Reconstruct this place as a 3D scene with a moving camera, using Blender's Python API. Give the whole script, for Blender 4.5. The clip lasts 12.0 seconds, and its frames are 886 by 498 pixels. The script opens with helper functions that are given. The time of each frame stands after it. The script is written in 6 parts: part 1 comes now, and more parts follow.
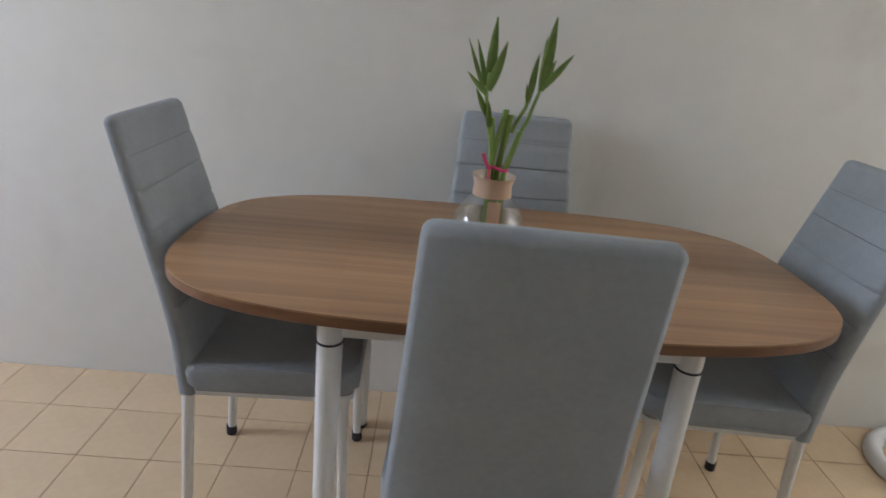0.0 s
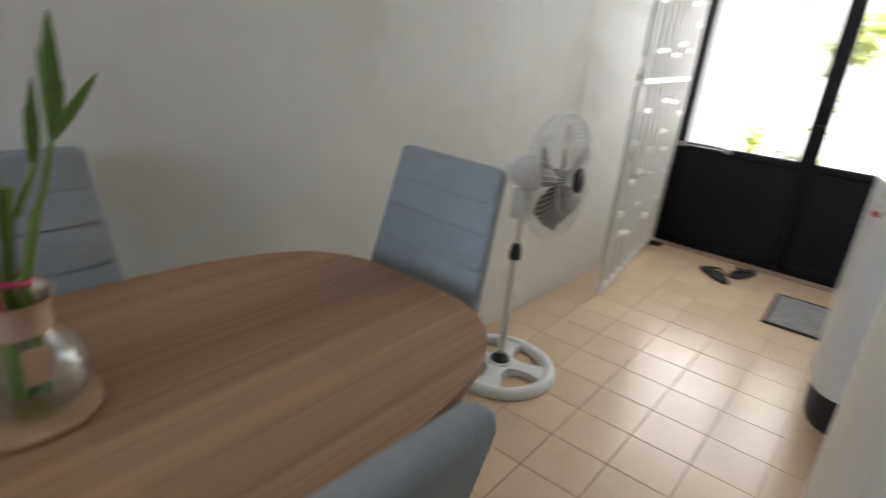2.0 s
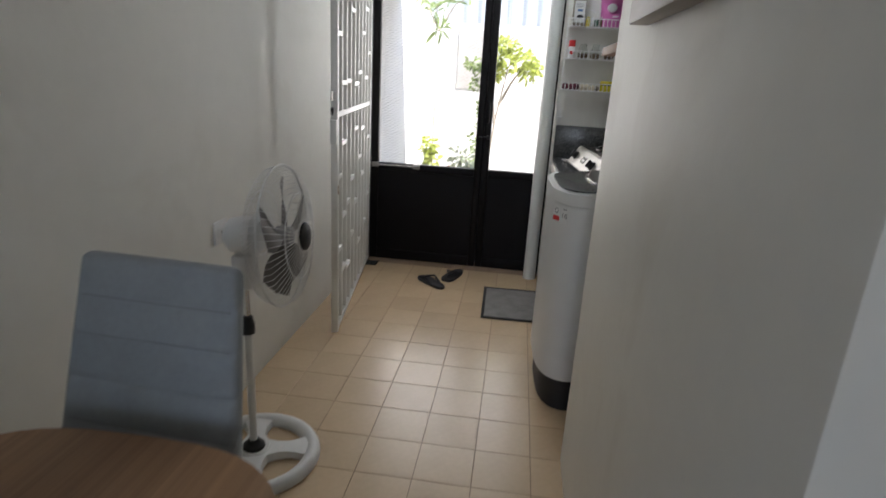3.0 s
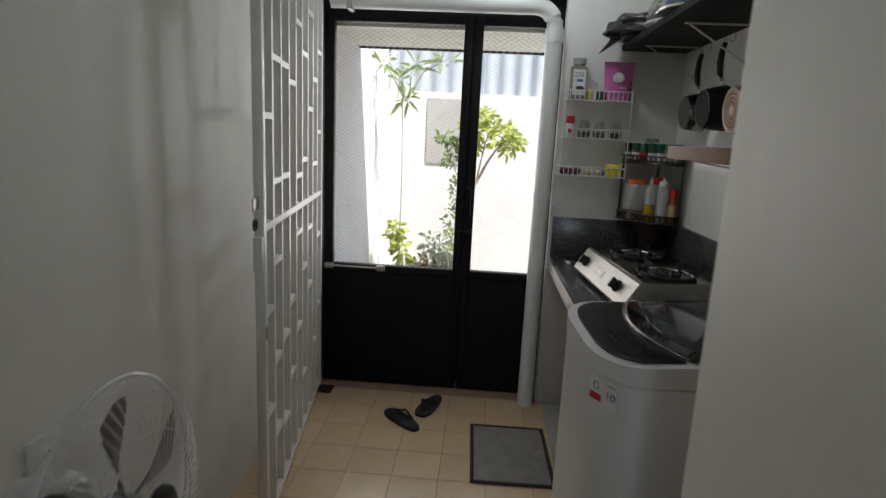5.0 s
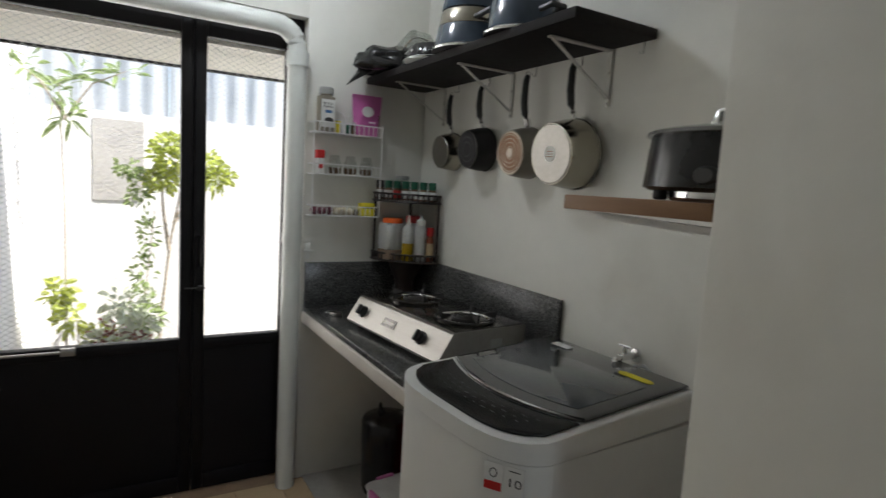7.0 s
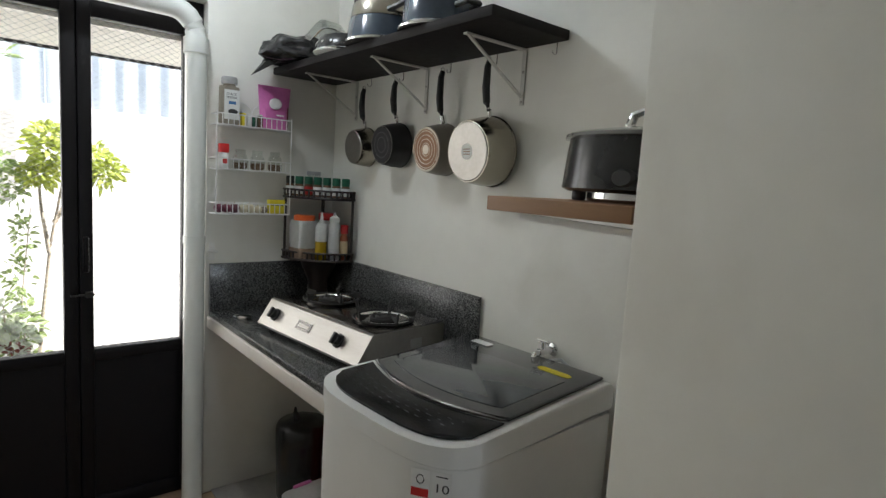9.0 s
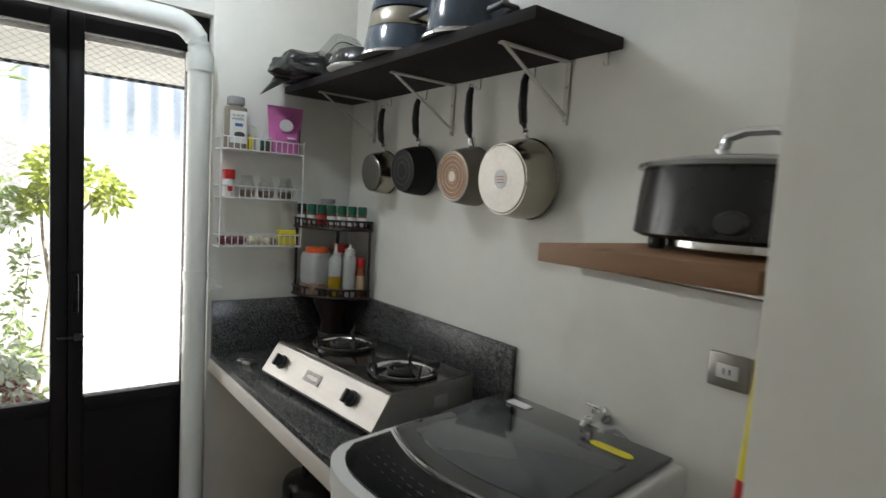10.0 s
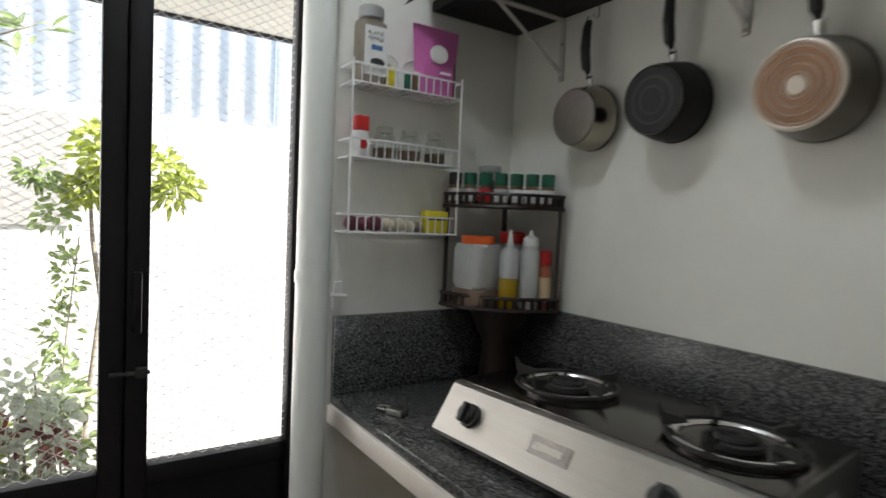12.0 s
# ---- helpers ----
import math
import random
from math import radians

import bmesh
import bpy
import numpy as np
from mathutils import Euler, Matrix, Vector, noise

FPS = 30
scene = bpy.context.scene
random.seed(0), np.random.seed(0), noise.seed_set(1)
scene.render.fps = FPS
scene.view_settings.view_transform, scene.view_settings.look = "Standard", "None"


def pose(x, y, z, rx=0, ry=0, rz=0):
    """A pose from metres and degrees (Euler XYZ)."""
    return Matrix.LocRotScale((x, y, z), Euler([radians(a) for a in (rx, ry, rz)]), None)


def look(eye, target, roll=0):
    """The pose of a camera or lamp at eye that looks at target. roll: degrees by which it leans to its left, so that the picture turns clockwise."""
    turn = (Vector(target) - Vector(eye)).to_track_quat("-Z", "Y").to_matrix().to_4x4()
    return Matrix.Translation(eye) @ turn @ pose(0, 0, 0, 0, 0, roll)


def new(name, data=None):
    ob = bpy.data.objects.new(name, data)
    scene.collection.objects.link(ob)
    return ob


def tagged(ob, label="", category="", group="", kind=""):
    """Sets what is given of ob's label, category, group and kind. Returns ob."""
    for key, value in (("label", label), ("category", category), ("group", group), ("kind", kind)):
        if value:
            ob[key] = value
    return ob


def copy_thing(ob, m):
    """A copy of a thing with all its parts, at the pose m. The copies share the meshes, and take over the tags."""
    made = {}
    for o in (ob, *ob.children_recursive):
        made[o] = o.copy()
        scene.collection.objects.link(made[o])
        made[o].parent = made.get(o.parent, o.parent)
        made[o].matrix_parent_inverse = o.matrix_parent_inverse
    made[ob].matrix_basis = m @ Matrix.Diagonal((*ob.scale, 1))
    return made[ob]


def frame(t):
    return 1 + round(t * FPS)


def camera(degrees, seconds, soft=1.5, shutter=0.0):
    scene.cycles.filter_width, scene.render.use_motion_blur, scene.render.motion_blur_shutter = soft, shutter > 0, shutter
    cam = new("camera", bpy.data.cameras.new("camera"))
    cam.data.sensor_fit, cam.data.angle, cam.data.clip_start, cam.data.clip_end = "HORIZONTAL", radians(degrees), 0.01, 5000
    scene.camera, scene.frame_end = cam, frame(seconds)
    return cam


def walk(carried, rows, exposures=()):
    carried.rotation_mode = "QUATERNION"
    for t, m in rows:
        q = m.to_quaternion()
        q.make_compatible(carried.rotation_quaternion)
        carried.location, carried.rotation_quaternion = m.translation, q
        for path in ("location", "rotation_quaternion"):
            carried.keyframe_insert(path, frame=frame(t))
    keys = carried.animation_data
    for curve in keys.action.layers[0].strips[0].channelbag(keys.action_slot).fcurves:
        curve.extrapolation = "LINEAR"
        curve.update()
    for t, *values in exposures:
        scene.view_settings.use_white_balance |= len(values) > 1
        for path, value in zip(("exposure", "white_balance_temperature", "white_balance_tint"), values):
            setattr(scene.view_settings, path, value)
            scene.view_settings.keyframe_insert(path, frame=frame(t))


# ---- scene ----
cam = camera(76.4, 12.0, soft=1.35, shutter=0.5)
PATH = [
    (0, (0.339, 0.642, 1.174), (0.4, 2.505, 0.45), 5.5),
    (0.5, (0.362, 0.683, 1.171), (0.575, 2.511, 0.388), 6.2),
    (1, (0.391, 0.771, 1.171), (0.887, 2.537, 0.374), 7.2),
    (1.5, (0.382, 0.904, 1.187), (1.399, 2.453, 0.433), 8.2),
    (2, (0.318, 1.051, 1.229), (1.799, 2.193, 0.519), 5.6),
    (2.5, (0.36, 1.192, 1.293), (2.167, 1.743, 0.637), 3.6),
    (3, (0.458, 1.229, 1.308), (2.357, 1.452, 0.72), 3.3),
    (5, (1.28, 1.365, 1.425), (3.237, 1.489, 1.035), 2.8),
    (5.5, (1.508, 1.447, 1.428), (3.478, 1.505, 1.093), 3.1),
    (6, (1.67, 1.562, 1.445), (3.634, 1.317, 1.153), 3.9),
    (6.5, (1.741, 1.657, 1.436), (3.595, 0.951, 1.185), 3.5),
    (7, (1.712, 1.741, 1.432), (3.424, 0.732, 1.209), 3.5),
    (7.5, (1.687, 1.781, 1.424), (3.288, 0.601, 1.209), 3.5),
    (9.5, (1.844, 1.688, 1.467), (3.371, 0.415, 1.243), 3.6),
    (10, (1.976, 1.6, 1.483), (3.557, 0.386, 1.316), 3.4),
    (10.5, (2.136, 1.526, 1.459), (3.794, 0.417, 1.321), 3.0),
    (11, (2.35, 1.521, 1.439), (4.034, 0.451, 1.311), 3.0),
    (11.5, (2.6, 1.523, 1.378), (4.28, 0.445, 1.251), 2.8),
    (12, (2.876, 1.557, 1.304), (4.538, 0.449, 1.203), 2.5),
]
EXPOSURES = [(0, 3.4, 6320, 17), (0.5, 3.4, 6320, 17), (1, 3.38, 6320, 17), (1.5, 3.4, 6280, 16), (2, 3.08, 6260, 15), (2.5, 2.58, 6250, 15), (3, 2.16, 6260, 15),
             (5, 1.46, 6360, 13), (5.5, 1.44, 6380, 12), (6.5, 1.56, 6450, 12), (7, 1.73, 6450, 12), (7.5, 1.93, 6450, 11), (9.5, 2.16, 6360, 11), (10, 2.16, 6360, 11), (11, 2.12, 6380, 12), (12, 2.04, 6400, 12)]
walk(cam, [(t, look(eye, target, roll)) for t, eye, target, roll in PATH], EXPOSURES)

# ---- world, sun and large lights ----
world = bpy.data.worlds.new("sky")
world.use_nodes = True
scene.world = world
sky = world.node_tree.nodes.new("ShaderNodeTexSky")
sky.sky_type = "NISHITA"
sky.sun_disc = False
sky.sun_elevation = radians(60)
sky.sun_rotation = radians(211)
world.node_tree.links.new(sky.outputs[0], world.node_tree.nodes["Background"].inputs[0])
world.node_tree.nodes["Background"].inputs[1].default_value = 0.15
sun = new("sun", bpy.data.lights.new("sun", "SUN"))
sun.data.energy = 5.0
sun.data.angle = radians(0.5)
sun.data.color = (1.0, 0.97, 0.92)
sun.matrix_world = look((0, 0, 10), (1.8, 3.0, 4))


def window_light(name, eye, target, w, h, energy, colour):
    """Daylight of a window, as an area lamp set in its opening."""
    lamp = new(name, bpy.data.lights.new(name, "AREA"))
    lamp.data.shape = "RECTANGLE"
    lamp.data.size, lamp.data.size_y, lamp.data.energy, lamp.data.color = w, h, energy, colour
    lamp.matrix_world = look(eye, target)
    return lamp


window_light("west_window_daylight", (-3.02, 1.5, 1.6), (0, 1.5, 1.5), 0.82, 1.3, 4.6, (0.80, 0.89, 1.0))
window_light("door_daylight", (4.43, 1.62, 1.36), (0, 1.62, 1.3), 1.1, 1.2, 2.45, (1.0, 0.97, 0.92))

bulb_light = new("kitchen_bulb_light", bpy.data.lights.new("kitchen_bulb_light", "POINT"))
bulb_light.data.energy, bulb_light.data.shadow_soft_size, bulb_light.data.color = 2.6, 0.055, (0.88, 0.95, 1.0)
bulb_light.location = (3.66, 1.3, 2.48)


# ---- materials ----
def material(name, colour, rough=0.5, metal=0.0, vary=0.12, scale=6.0, bump=0.0, bump_scale=80.0, stretch=(1, 1, 1), each=0.0, clear=0.0, specular=0.5, transmit=0.0):
    """A painted, woven, moulded or metal surface: two scales of mottling, relief, and a tone of its own for each piece."""
    m = bpy.data.materials.new(name)
    m.use_nodes = True
    n, link = m.node_tree.nodes, m.node_tree.links.new
    b = n["Principled BSDF"]
    co, mp = n.new("ShaderNodeTexCoord"), n.new("ShaderNodeMapping")
    mp.inputs["Scale"].default_value = stretch
    link(co.outputs["Object"], mp.inputs[0])
    big, small = n.new("ShaderNodeTexNoise"), n.new("ShaderNodeTexNoise")
    big.inputs["Scale"].default_value, small.inputs["Scale"].default_value = scale, scale * 9
    big.inputs["Detail"].default_value = small.inputs["Detail"].default_value = 4
    link(mp.outputs[0], big.inputs[0]), link(mp.outputs[0], small.inputs[0])
    mix = n.new("ShaderNodeMix")
    mix.data_type = "FLOAT"
    mix.inputs[0].default_value = 0.4
    link(big.outputs[0], mix.inputs[2]), link(small.outputs[0], mix.inputs[3])
    tone = n.new("ShaderNodeMapRange")
    tone.inputs[1].default_value, tone.inputs[2].default_value = 0.3, 0.7
    tone.inputs[3].default_value, tone.inputs[4].default_value = 1 - vary, 1 + vary
    link(mix.outputs[0], tone.inputs[0])
    value = tone.outputs[0]
    if each:
        info, rng, mul = n.new("ShaderNodeObjectInfo"), n.new("ShaderNodeMapRange"), n.new("ShaderNodeMath")
        rng.inputs[3].default_value, rng.inputs[4].default_value = 1 - each, 1 + each
        mul.operation = "MULTIPLY"
        link(info.outputs["Random"], rng.inputs[0]), link(rng.outputs[0], mul.inputs[0]), link(value, mul.inputs[1])
        value = mul.outputs[0]
    hsv = n.new("ShaderNodeHueSaturation")
    hsv.inputs["Color"].default_value = (*colour, 1)
    link(value, hsv.inputs["Value"]), link(hsv.outputs[0], b.inputs["Base Color"])
    rr = n.new("ShaderNodeMapRange")
    rr.inputs[1].default_value, rr.inputs[2].default_value = 0.3, 0.7
    rr.inputs[3].default_value, rr.inputs[4].default_value = max(0.02, rough * 0.95), min(1, rough * 1.05)
    link(small.outputs[0], rr.inputs[0]), link(rr.outputs[0], b.inputs["Roughness"])
    b.inputs["Metallic"].default_value, b.inputs["Coat Weight"].default_value = metal, clear
    b.inputs["Specular IOR Level"].default_value, b.inputs["Transmission Weight"].default_value = specular, transmit
    if bump:
        tex, bp = n.new("ShaderNodeTexNoise"), n.new("ShaderNodeBump")
        tex.inputs["Scale"].default_value = bump_scale
        bp.inputs["Strength"].default_value, bp.inputs["Distance"].default_value = bump, 0.004
        link(mp.outputs[0], tex.inputs[0]), link(tex.outputs[0], bp.inputs["Height"]), link(bp.outputs[0], b.inputs["Normal"])
    return m


def wood(name, dark, light, rough=0.35, along=0, ring=1.0):
    """Laminate or board with streaked grain along one axis (0: x, 1: y)."""
    m = material(name, light, rough)
    n, link = m.node_tree.nodes, m.node_tree.links.new
    b = n["Principled BSDF"]
    co, mp = n.new("ShaderNodeTexCoord"), n.new("ShaderNodeMapping")
    mp.inputs["Scale"].default_value = (0.2, 15 * ring, 15) if along == 0 else (15 * ring, 0.2, 15)
    link(co.outputs["Object"], mp.inputs[0])
    grain, fine = n.new("ShaderNodeTexNoise"), n.new("ShaderNodeTexNoise")
    grain.inputs["Scale"].default_value, grain.inputs["Detail"].default_value, grain.inputs["Distortion"].default_value = 1.3, 2.5, 0.35
    fine.inputs["Scale"].default_value, fine.inputs["Detail"].default_value = 6, 1.5
    link(mp.outputs[0], grain.inputs[0]), link(mp.outputs[0], fine.inputs[0])
    mix = n.new("ShaderNodeMix")
    mix.data_type = "FLOAT"
    mix.inputs[0].default_value = 0.42
    link(grain.outputs[0], mix.inputs[2]), link(fine.outputs[0], mix.inputs[3])
    ramp = n.new("ShaderNodeValToRGB")
    ramp.color_ramp.elements[0].position, ramp.color_ramp.elements[1].position = 0.28, 0.70
    ramp.color_ramp.elements[0].color, ramp.color_ramp.elements[1].color = (*dark, 1), (*light, 1)
    link(mix.outputs[0], ramp.inputs[0])
    # staves of slightly different tone
    stave, mul = n.new("ShaderNodeTexBrick"), n.new("ShaderNodeMix")
    stave.inputs["Color1"].default_value, stave.inputs["Color2"].default_value = (0.78, 0.76, 0.74, 1), (1, 1, 1, 1)
    stave.inputs["Scale"].default_value, stave.inputs["Mortar Size"].default_value = 1.0, 0.0
    stave.inputs["Brick Width"].default_value, stave.inputs["Row Height"].default_value = 0.62, 0.094
    link(co.outputs["Object"], stave.inputs[0])
    mul.data_type, mul.blend_type = "RGBA", "MULTIPLY"
    mul.inputs[0].default_value = 1.0
    link(ramp.outputs[0], mul.inputs[6]), link(stave.outputs[0], mul.inputs[7]), link(mul.outputs[2], b.inputs["Base Color"])
    for old in list(b.inputs["Roughness"].links):
        m.node_tree.links.remove(old)
    b.inputs["Roughness"].default_value = rough
    return m


def speckle(name, dark, mid, light, scale=260.0, rough=0.25):
    """Polished granite: dark ground with fine pale flecks."""
    m = material(name, mid, rough)
    n, link = m.node_tree.nodes, m.node_tree.links.new
    co, a, v = n.new("ShaderNodeTexCoord"), n.new("ShaderNodeTexNoise"), n.new("ShaderNodeTexVoronoi")
    a.inputs["Scale"].default_value, a.inputs["Detail"].default_value = scale, 3
    v.inputs["Scale"].default_value = scale * 0.8
    link(co.outputs["Object"], a.inputs[0]), link(co.outputs["Object"], v.inputs[0])
    mix = n.new("ShaderNodeMix")
    mix.data_type = "FLOAT"
    mix.inputs[0].default_value = 0.35
    link(a.outputs[0], mix.inputs[2]), link(v.outputs["Color"], mix.inputs[3])
    ramp = n.new("ShaderNodeValToRGB")
    ramp.color_ramp.elements[0].position, ramp.color_ramp.elements[1].position = 0.38, 0.66
    ramp.color_ramp.elements[0].color, ramp.color_ramp.elements[1].color = (*dark, 1), (*light, 1)
    e = ramp.color_ramp.elements.new(0.5)
    e.color = (*mid, 1)
    link(mix.outputs[0], ramp.inputs[0]), link(ramp.outputs[0], n["Principled BSDF"].inputs["Base Color"])
    return m


def clear_glass(name, colour=(0.95, 0.98, 0.97), rough=0.02, ior=1.45):
    m = bpy.data.materials.new(name)
    m.use_nodes = True
    b = m.node_tree.nodes["Principled BSDF"]
    b.inputs["Base Color"].default_value = (*colour, 1)
    b.inputs["Roughness"].default_value, b.inputs["IOR"].default_value, b.inputs["Transmission Weight"].default_value = rough, ior, 1
    return m


PAINT = material("white_wall_paint", (0.74, 0.73, 0.675), 0.55, vary=0.04, scale=1.6, bump=0.15, bump_scale=45)
def grubby(m, stain, amount):
    """Adds faint worn and rubbed patches to a paint."""
    n, link = m.node_tree.nodes, m.node_tree.links.new
    b = n["Principled BSDF"]
    old = b.inputs["Base Color"].links[0].from_socket
    co, spots, ramp, mix = n.new("ShaderNodeTexCoord"), n.new("ShaderNodeTexNoise"), n.new("ShaderNodeMapRange"), n.new("ShaderNodeMix")
    spots.inputs["Scale"].default_value, spots.inputs["Detail"].default_value, spots.inputs["Distortion"].default_value = 2.3, 5, 0.6
    ramp.inputs[1].default_value, ramp.inputs[2].default_value, ramp.inputs[4].default_value = 0.56, 0.76, amount
    mix.data_type = "RGBA"
    mix.inputs[7].default_value = (*stain, 1)
    link(co.outputs["Object"], spots.inputs[0]), link(spots.outputs[0], ramp.inputs[0]), link(ramp.outputs[0], mix.inputs[0])
    link(old, mix.inputs[6]), link(mix.outputs[2], b.inputs["Base Color"])


grubby(PAINT, (0.50, 0.46, 0.38), 0.35)
# Dark tan for the unseen south and west walls, to weaken bounced light.
DIM_BOUNCE_PAINT = material("bounce_dimming_tan", (0.24, 0.205, 0.17), 0.6, vary=0.05, scale=1.6)
CEILING = material("ceiling_paint", (0.78, 0.78, 0.76), 0.8, vary=0.03, scale=1.2)
TILE = material("beige_floor_tile", (0.62, 0.46, 0.29), 0.25, specular=0.65, vary=0.07, scale=5, each=0.05)
GROUT = material("brown_grout", (0.28, 0.185, 0.115), 0.9, vary=0.2, scale=10)
FABRIC = material("blue_grey_upholstery", (0.295, 0.318, 0.328), 0.8, vary=0.11, scale=9, bump=0.12, bump_scale=420)
SEAM = material("dark_seam", (0.20, 0.215, 0.22), 0.9)
WHITE_METAL = material("white_powder_coat", (0.72, 0.72, 0.69), 0.35, vary=0.05, scale=9)
GATE_PAINT = material("white_gloss_gate_paint", (0.76, 0.76, 0.73), 0.35, vary=0.05, scale=7, bump=0.1, bump_scale=60)
RUBBER = material("black_rubber", (0.015, 0.015, 0.016), 0.6)
TABLE_WOOD = wood("brown_oak_laminate", (0.27, 0.14, 0.068), (0.50, 0.295, 0.15), 0.3)
TABLE_EDGE = wood("table_edge_band", (0.14, 0.06, 0.026), (0.27, 0.13, 0.06), 0.4)
LIGHT_WOOD = wood("pale_wood", (0.42, 0.25, 0.12), (0.62, 0.42, 0.24), 0.5)
BLACK_PAINT = material("black_door_paint", (0.006, 0.005, 0.0055), 0.5, specular=0.18, vary=0.2, scale=3, bump=0.08, bump_scale=30)
WIRE = material("galvanised_wire", (0.48, 0.48, 0.46), 0.45, metal=0.2)
PVC = material("white_pvc", (0.70, 0.72, 0.69), 0.35, vary=0.04, scale=3)
GRANITE = speckle("grey_granite", (0.012, 0.013, 0.014), (0.052, 0.054, 0.054), (0.20, 0.20, 0.195), 380.0)
COUNTER_SKIN = material("beige_cement_paint", (0.62, 0.58, 0.53), 0.7, vary=0.07, scale=3, bump=0.2, bump_scale=30)
STEEL = material("brushed_stainless", (0.34, 0.325, 0.30), 0.34, metal=1.0, vary=0.08, scale=4, bump=0.06, bump_scale=220, stretch=(1, 12, 12))
STEEL_TOP = material("worn_stainless_top", (0.16, 0.152, 0.145), 0.2, metal=1.0, vary=0.2, scale=6, bump=0.08, bump_scale=160)
POT_STEEL = material("pot_steel", (0.36, 0.335, 0.28), 0.2, metal=1.0, vary=0.06, scale=5)
TAUPE = material("taupe_pan_enamel", (0.20, 0.18, 0.15), 0.35, metal=0.3, vary=0.1)
POT_BASE = material("scratched_pot_base", (0.29, 0.275, 0.25), 0.3, metal=0.95, vary=0.14, scale=9)
BLACK_ENAMEL = material("black_enamel", (0.014, 0.014, 0.015), 0.22, vary=0.2)
IRON = material("cast_iron", (0.018, 0.017, 0.016), 0.65, bump=0.3, bump_scale=200)
BAKELITE = material("black_bakelite", (0.013, 0.013, 0.013), 0.42)
CHROME = material("chrome", (0.75, 0.75, 0.74), 0.14, metal=1.0, vary=0.06)
PALE_METAL = material("pale_aluminium", (0.62, 0.55, 0.46), 0.4, metal=0.3)
COPPER = material("tarnished_copper_base", (0.24, 0.125, 0.065), 0.45, metal=0.3, vary=0.25, scale=20)
WASHER = material("white_washer_enamel", (0.70, 0.70, 0.68), 0.3, vary=0.03, scale=2)
LID_WINDOW = material("grey_lid_window", (0.055, 0.062, 0.068), 0.12, vary=0.1, clear=0.4)
PAN_BLACK = material("worn_non_stick_coating", (0.012, 0.011, 0.012), 0.5, specular=0.3, vary=0.25, scale=14)
BLACK_GLASS = material("black_tempered_lid", (0.012, 0.013, 0.016), 0.08, vary=0.1, clear=0.5)
PANEL = material("black_control_panel", (0.006, 0.006, 0.007), 0.25, specular=0.3)
DIM_PRINT = material("dim_print", (0.11, 0.11, 0.115), 0.5)
GREY_PRINT = material("grey_print", (0.35, 0.35, 0.35), 0.5)
SHELF = material("black_shelf_board", (0.012, 0.010, 0.010), 0.7, specular=0.25, vary=0.2, scale=5, bump=0.1, bump_scale=70)
BRACKET = material("grey_white_bracket", (0.55, 0.54, 0.50), 0.4, vary=0.1)
WHITE_WIRE = material("white_coated_wire", (0.82, 0.82, 0.81), 0.35)
WHITE_PLASTIC = material("white_plastic", (0.72, 0.72, 0.70), 0.4, vary=0.04)
MILKY = material("milky_plastic", (0.80, 0.81, 0.80), 0.3, transmit=0.45)
OIL = material("yellow_oil", (0.62, 0.42, 0.02), 0.2, transmit=0.3)
RICE = material("brown_grain", (0.24, 0.17, 0.12), 0.7)
RED = material("red_plastic", (0.55, 0.02, 0.02), 0.35)
ORANGE = material("orange_plastic", (0.80, 0.13, 0.02), 0.35)
GREEN_CAP = material("green_cap", (0.01, 0.11, 0.06), 0.4)
SPICE = material("brown_spice", (0.16, 0.09, 0.045), 0.7, each=0.3)
DARK_PLASTIC = material("dark_brown_plastic", (0.022, 0.014, 0.011), 0.35, vary=0.2)
PINK = material("pink_pouch", (0.60, 0.16, 0.42), 0.3, vary=0.12, scale=12)
PAPER = material("white_paper", (0.75, 0.75, 0.73), 0.6)
BLUE_PRINT = material("blue_print", (0.05, 0.16, 0.36), 0.5)
DARK_PRINT = material("dark_print", (0.03, 0.03, 0.03), 0.5)
YELLOW = material("yellow_label", (0.78, 0.66, 0.03), 0.5)
PEPPER = material("ground_pepper", (0.25, 0.22, 0.175), 0.8)
ONION = material("purple_onion", (0.12, 0.02, 0.04), 0.35, each=0.3)
GARLIC = material("garlic", (0.62, 0.55, 0.42), 0.6, each=0.15)
KRAFT = material("brown_board", (0.30, 0.165, 0.085), 0.6, vary=0.1, scale=6, stretch=(1, 1, 9))
BAG = material("black_plastic_bag", (0.010, 0.010, 0.011), 0.25, bump=0.5, bump_scale=22)
def thin_glass(name, colour, gloss=0.9):
    """Thin clear glass: what lies behind shows through, and the rim catches light."""
    m = bpy.data.materials.new(name)
    m.use_nodes = True
    n, link = m.node_tree.nodes, m.node_tree.links.new
    clear, shine, mix, edge = n.new("ShaderNodeBsdfTransparent"), n.new("ShaderNodeBsdfGlossy"), n.new("ShaderNodeMixShader"), n.new("ShaderNodeLayerWeight")
    rim = n.new("ShaderNodeMath")
    clear.inputs[0].default_value, shine.inputs[0].default_value = (*colour, 1), (gloss, gloss, gloss, 1)
    shine.inputs["Roughness"].default_value, edge.inputs["Blend"].default_value = 0.03, 0.3
    rim.operation, rim.use_clamp = "MULTIPLY_ADD", True
    rim.inputs[1].default_value, rim.inputs[2].default_value = 0.45, 0.04
    link(edge.outputs["Facing"], rim.inputs[0]), link(rim.outputs[0], mix.inputs[0]), link(clear.outputs[0], mix.inputs[1]), link(shine.outputs[0], mix.inputs[2])
    link(mix.outputs[0], n["Material Output"].inputs[0])
    return m


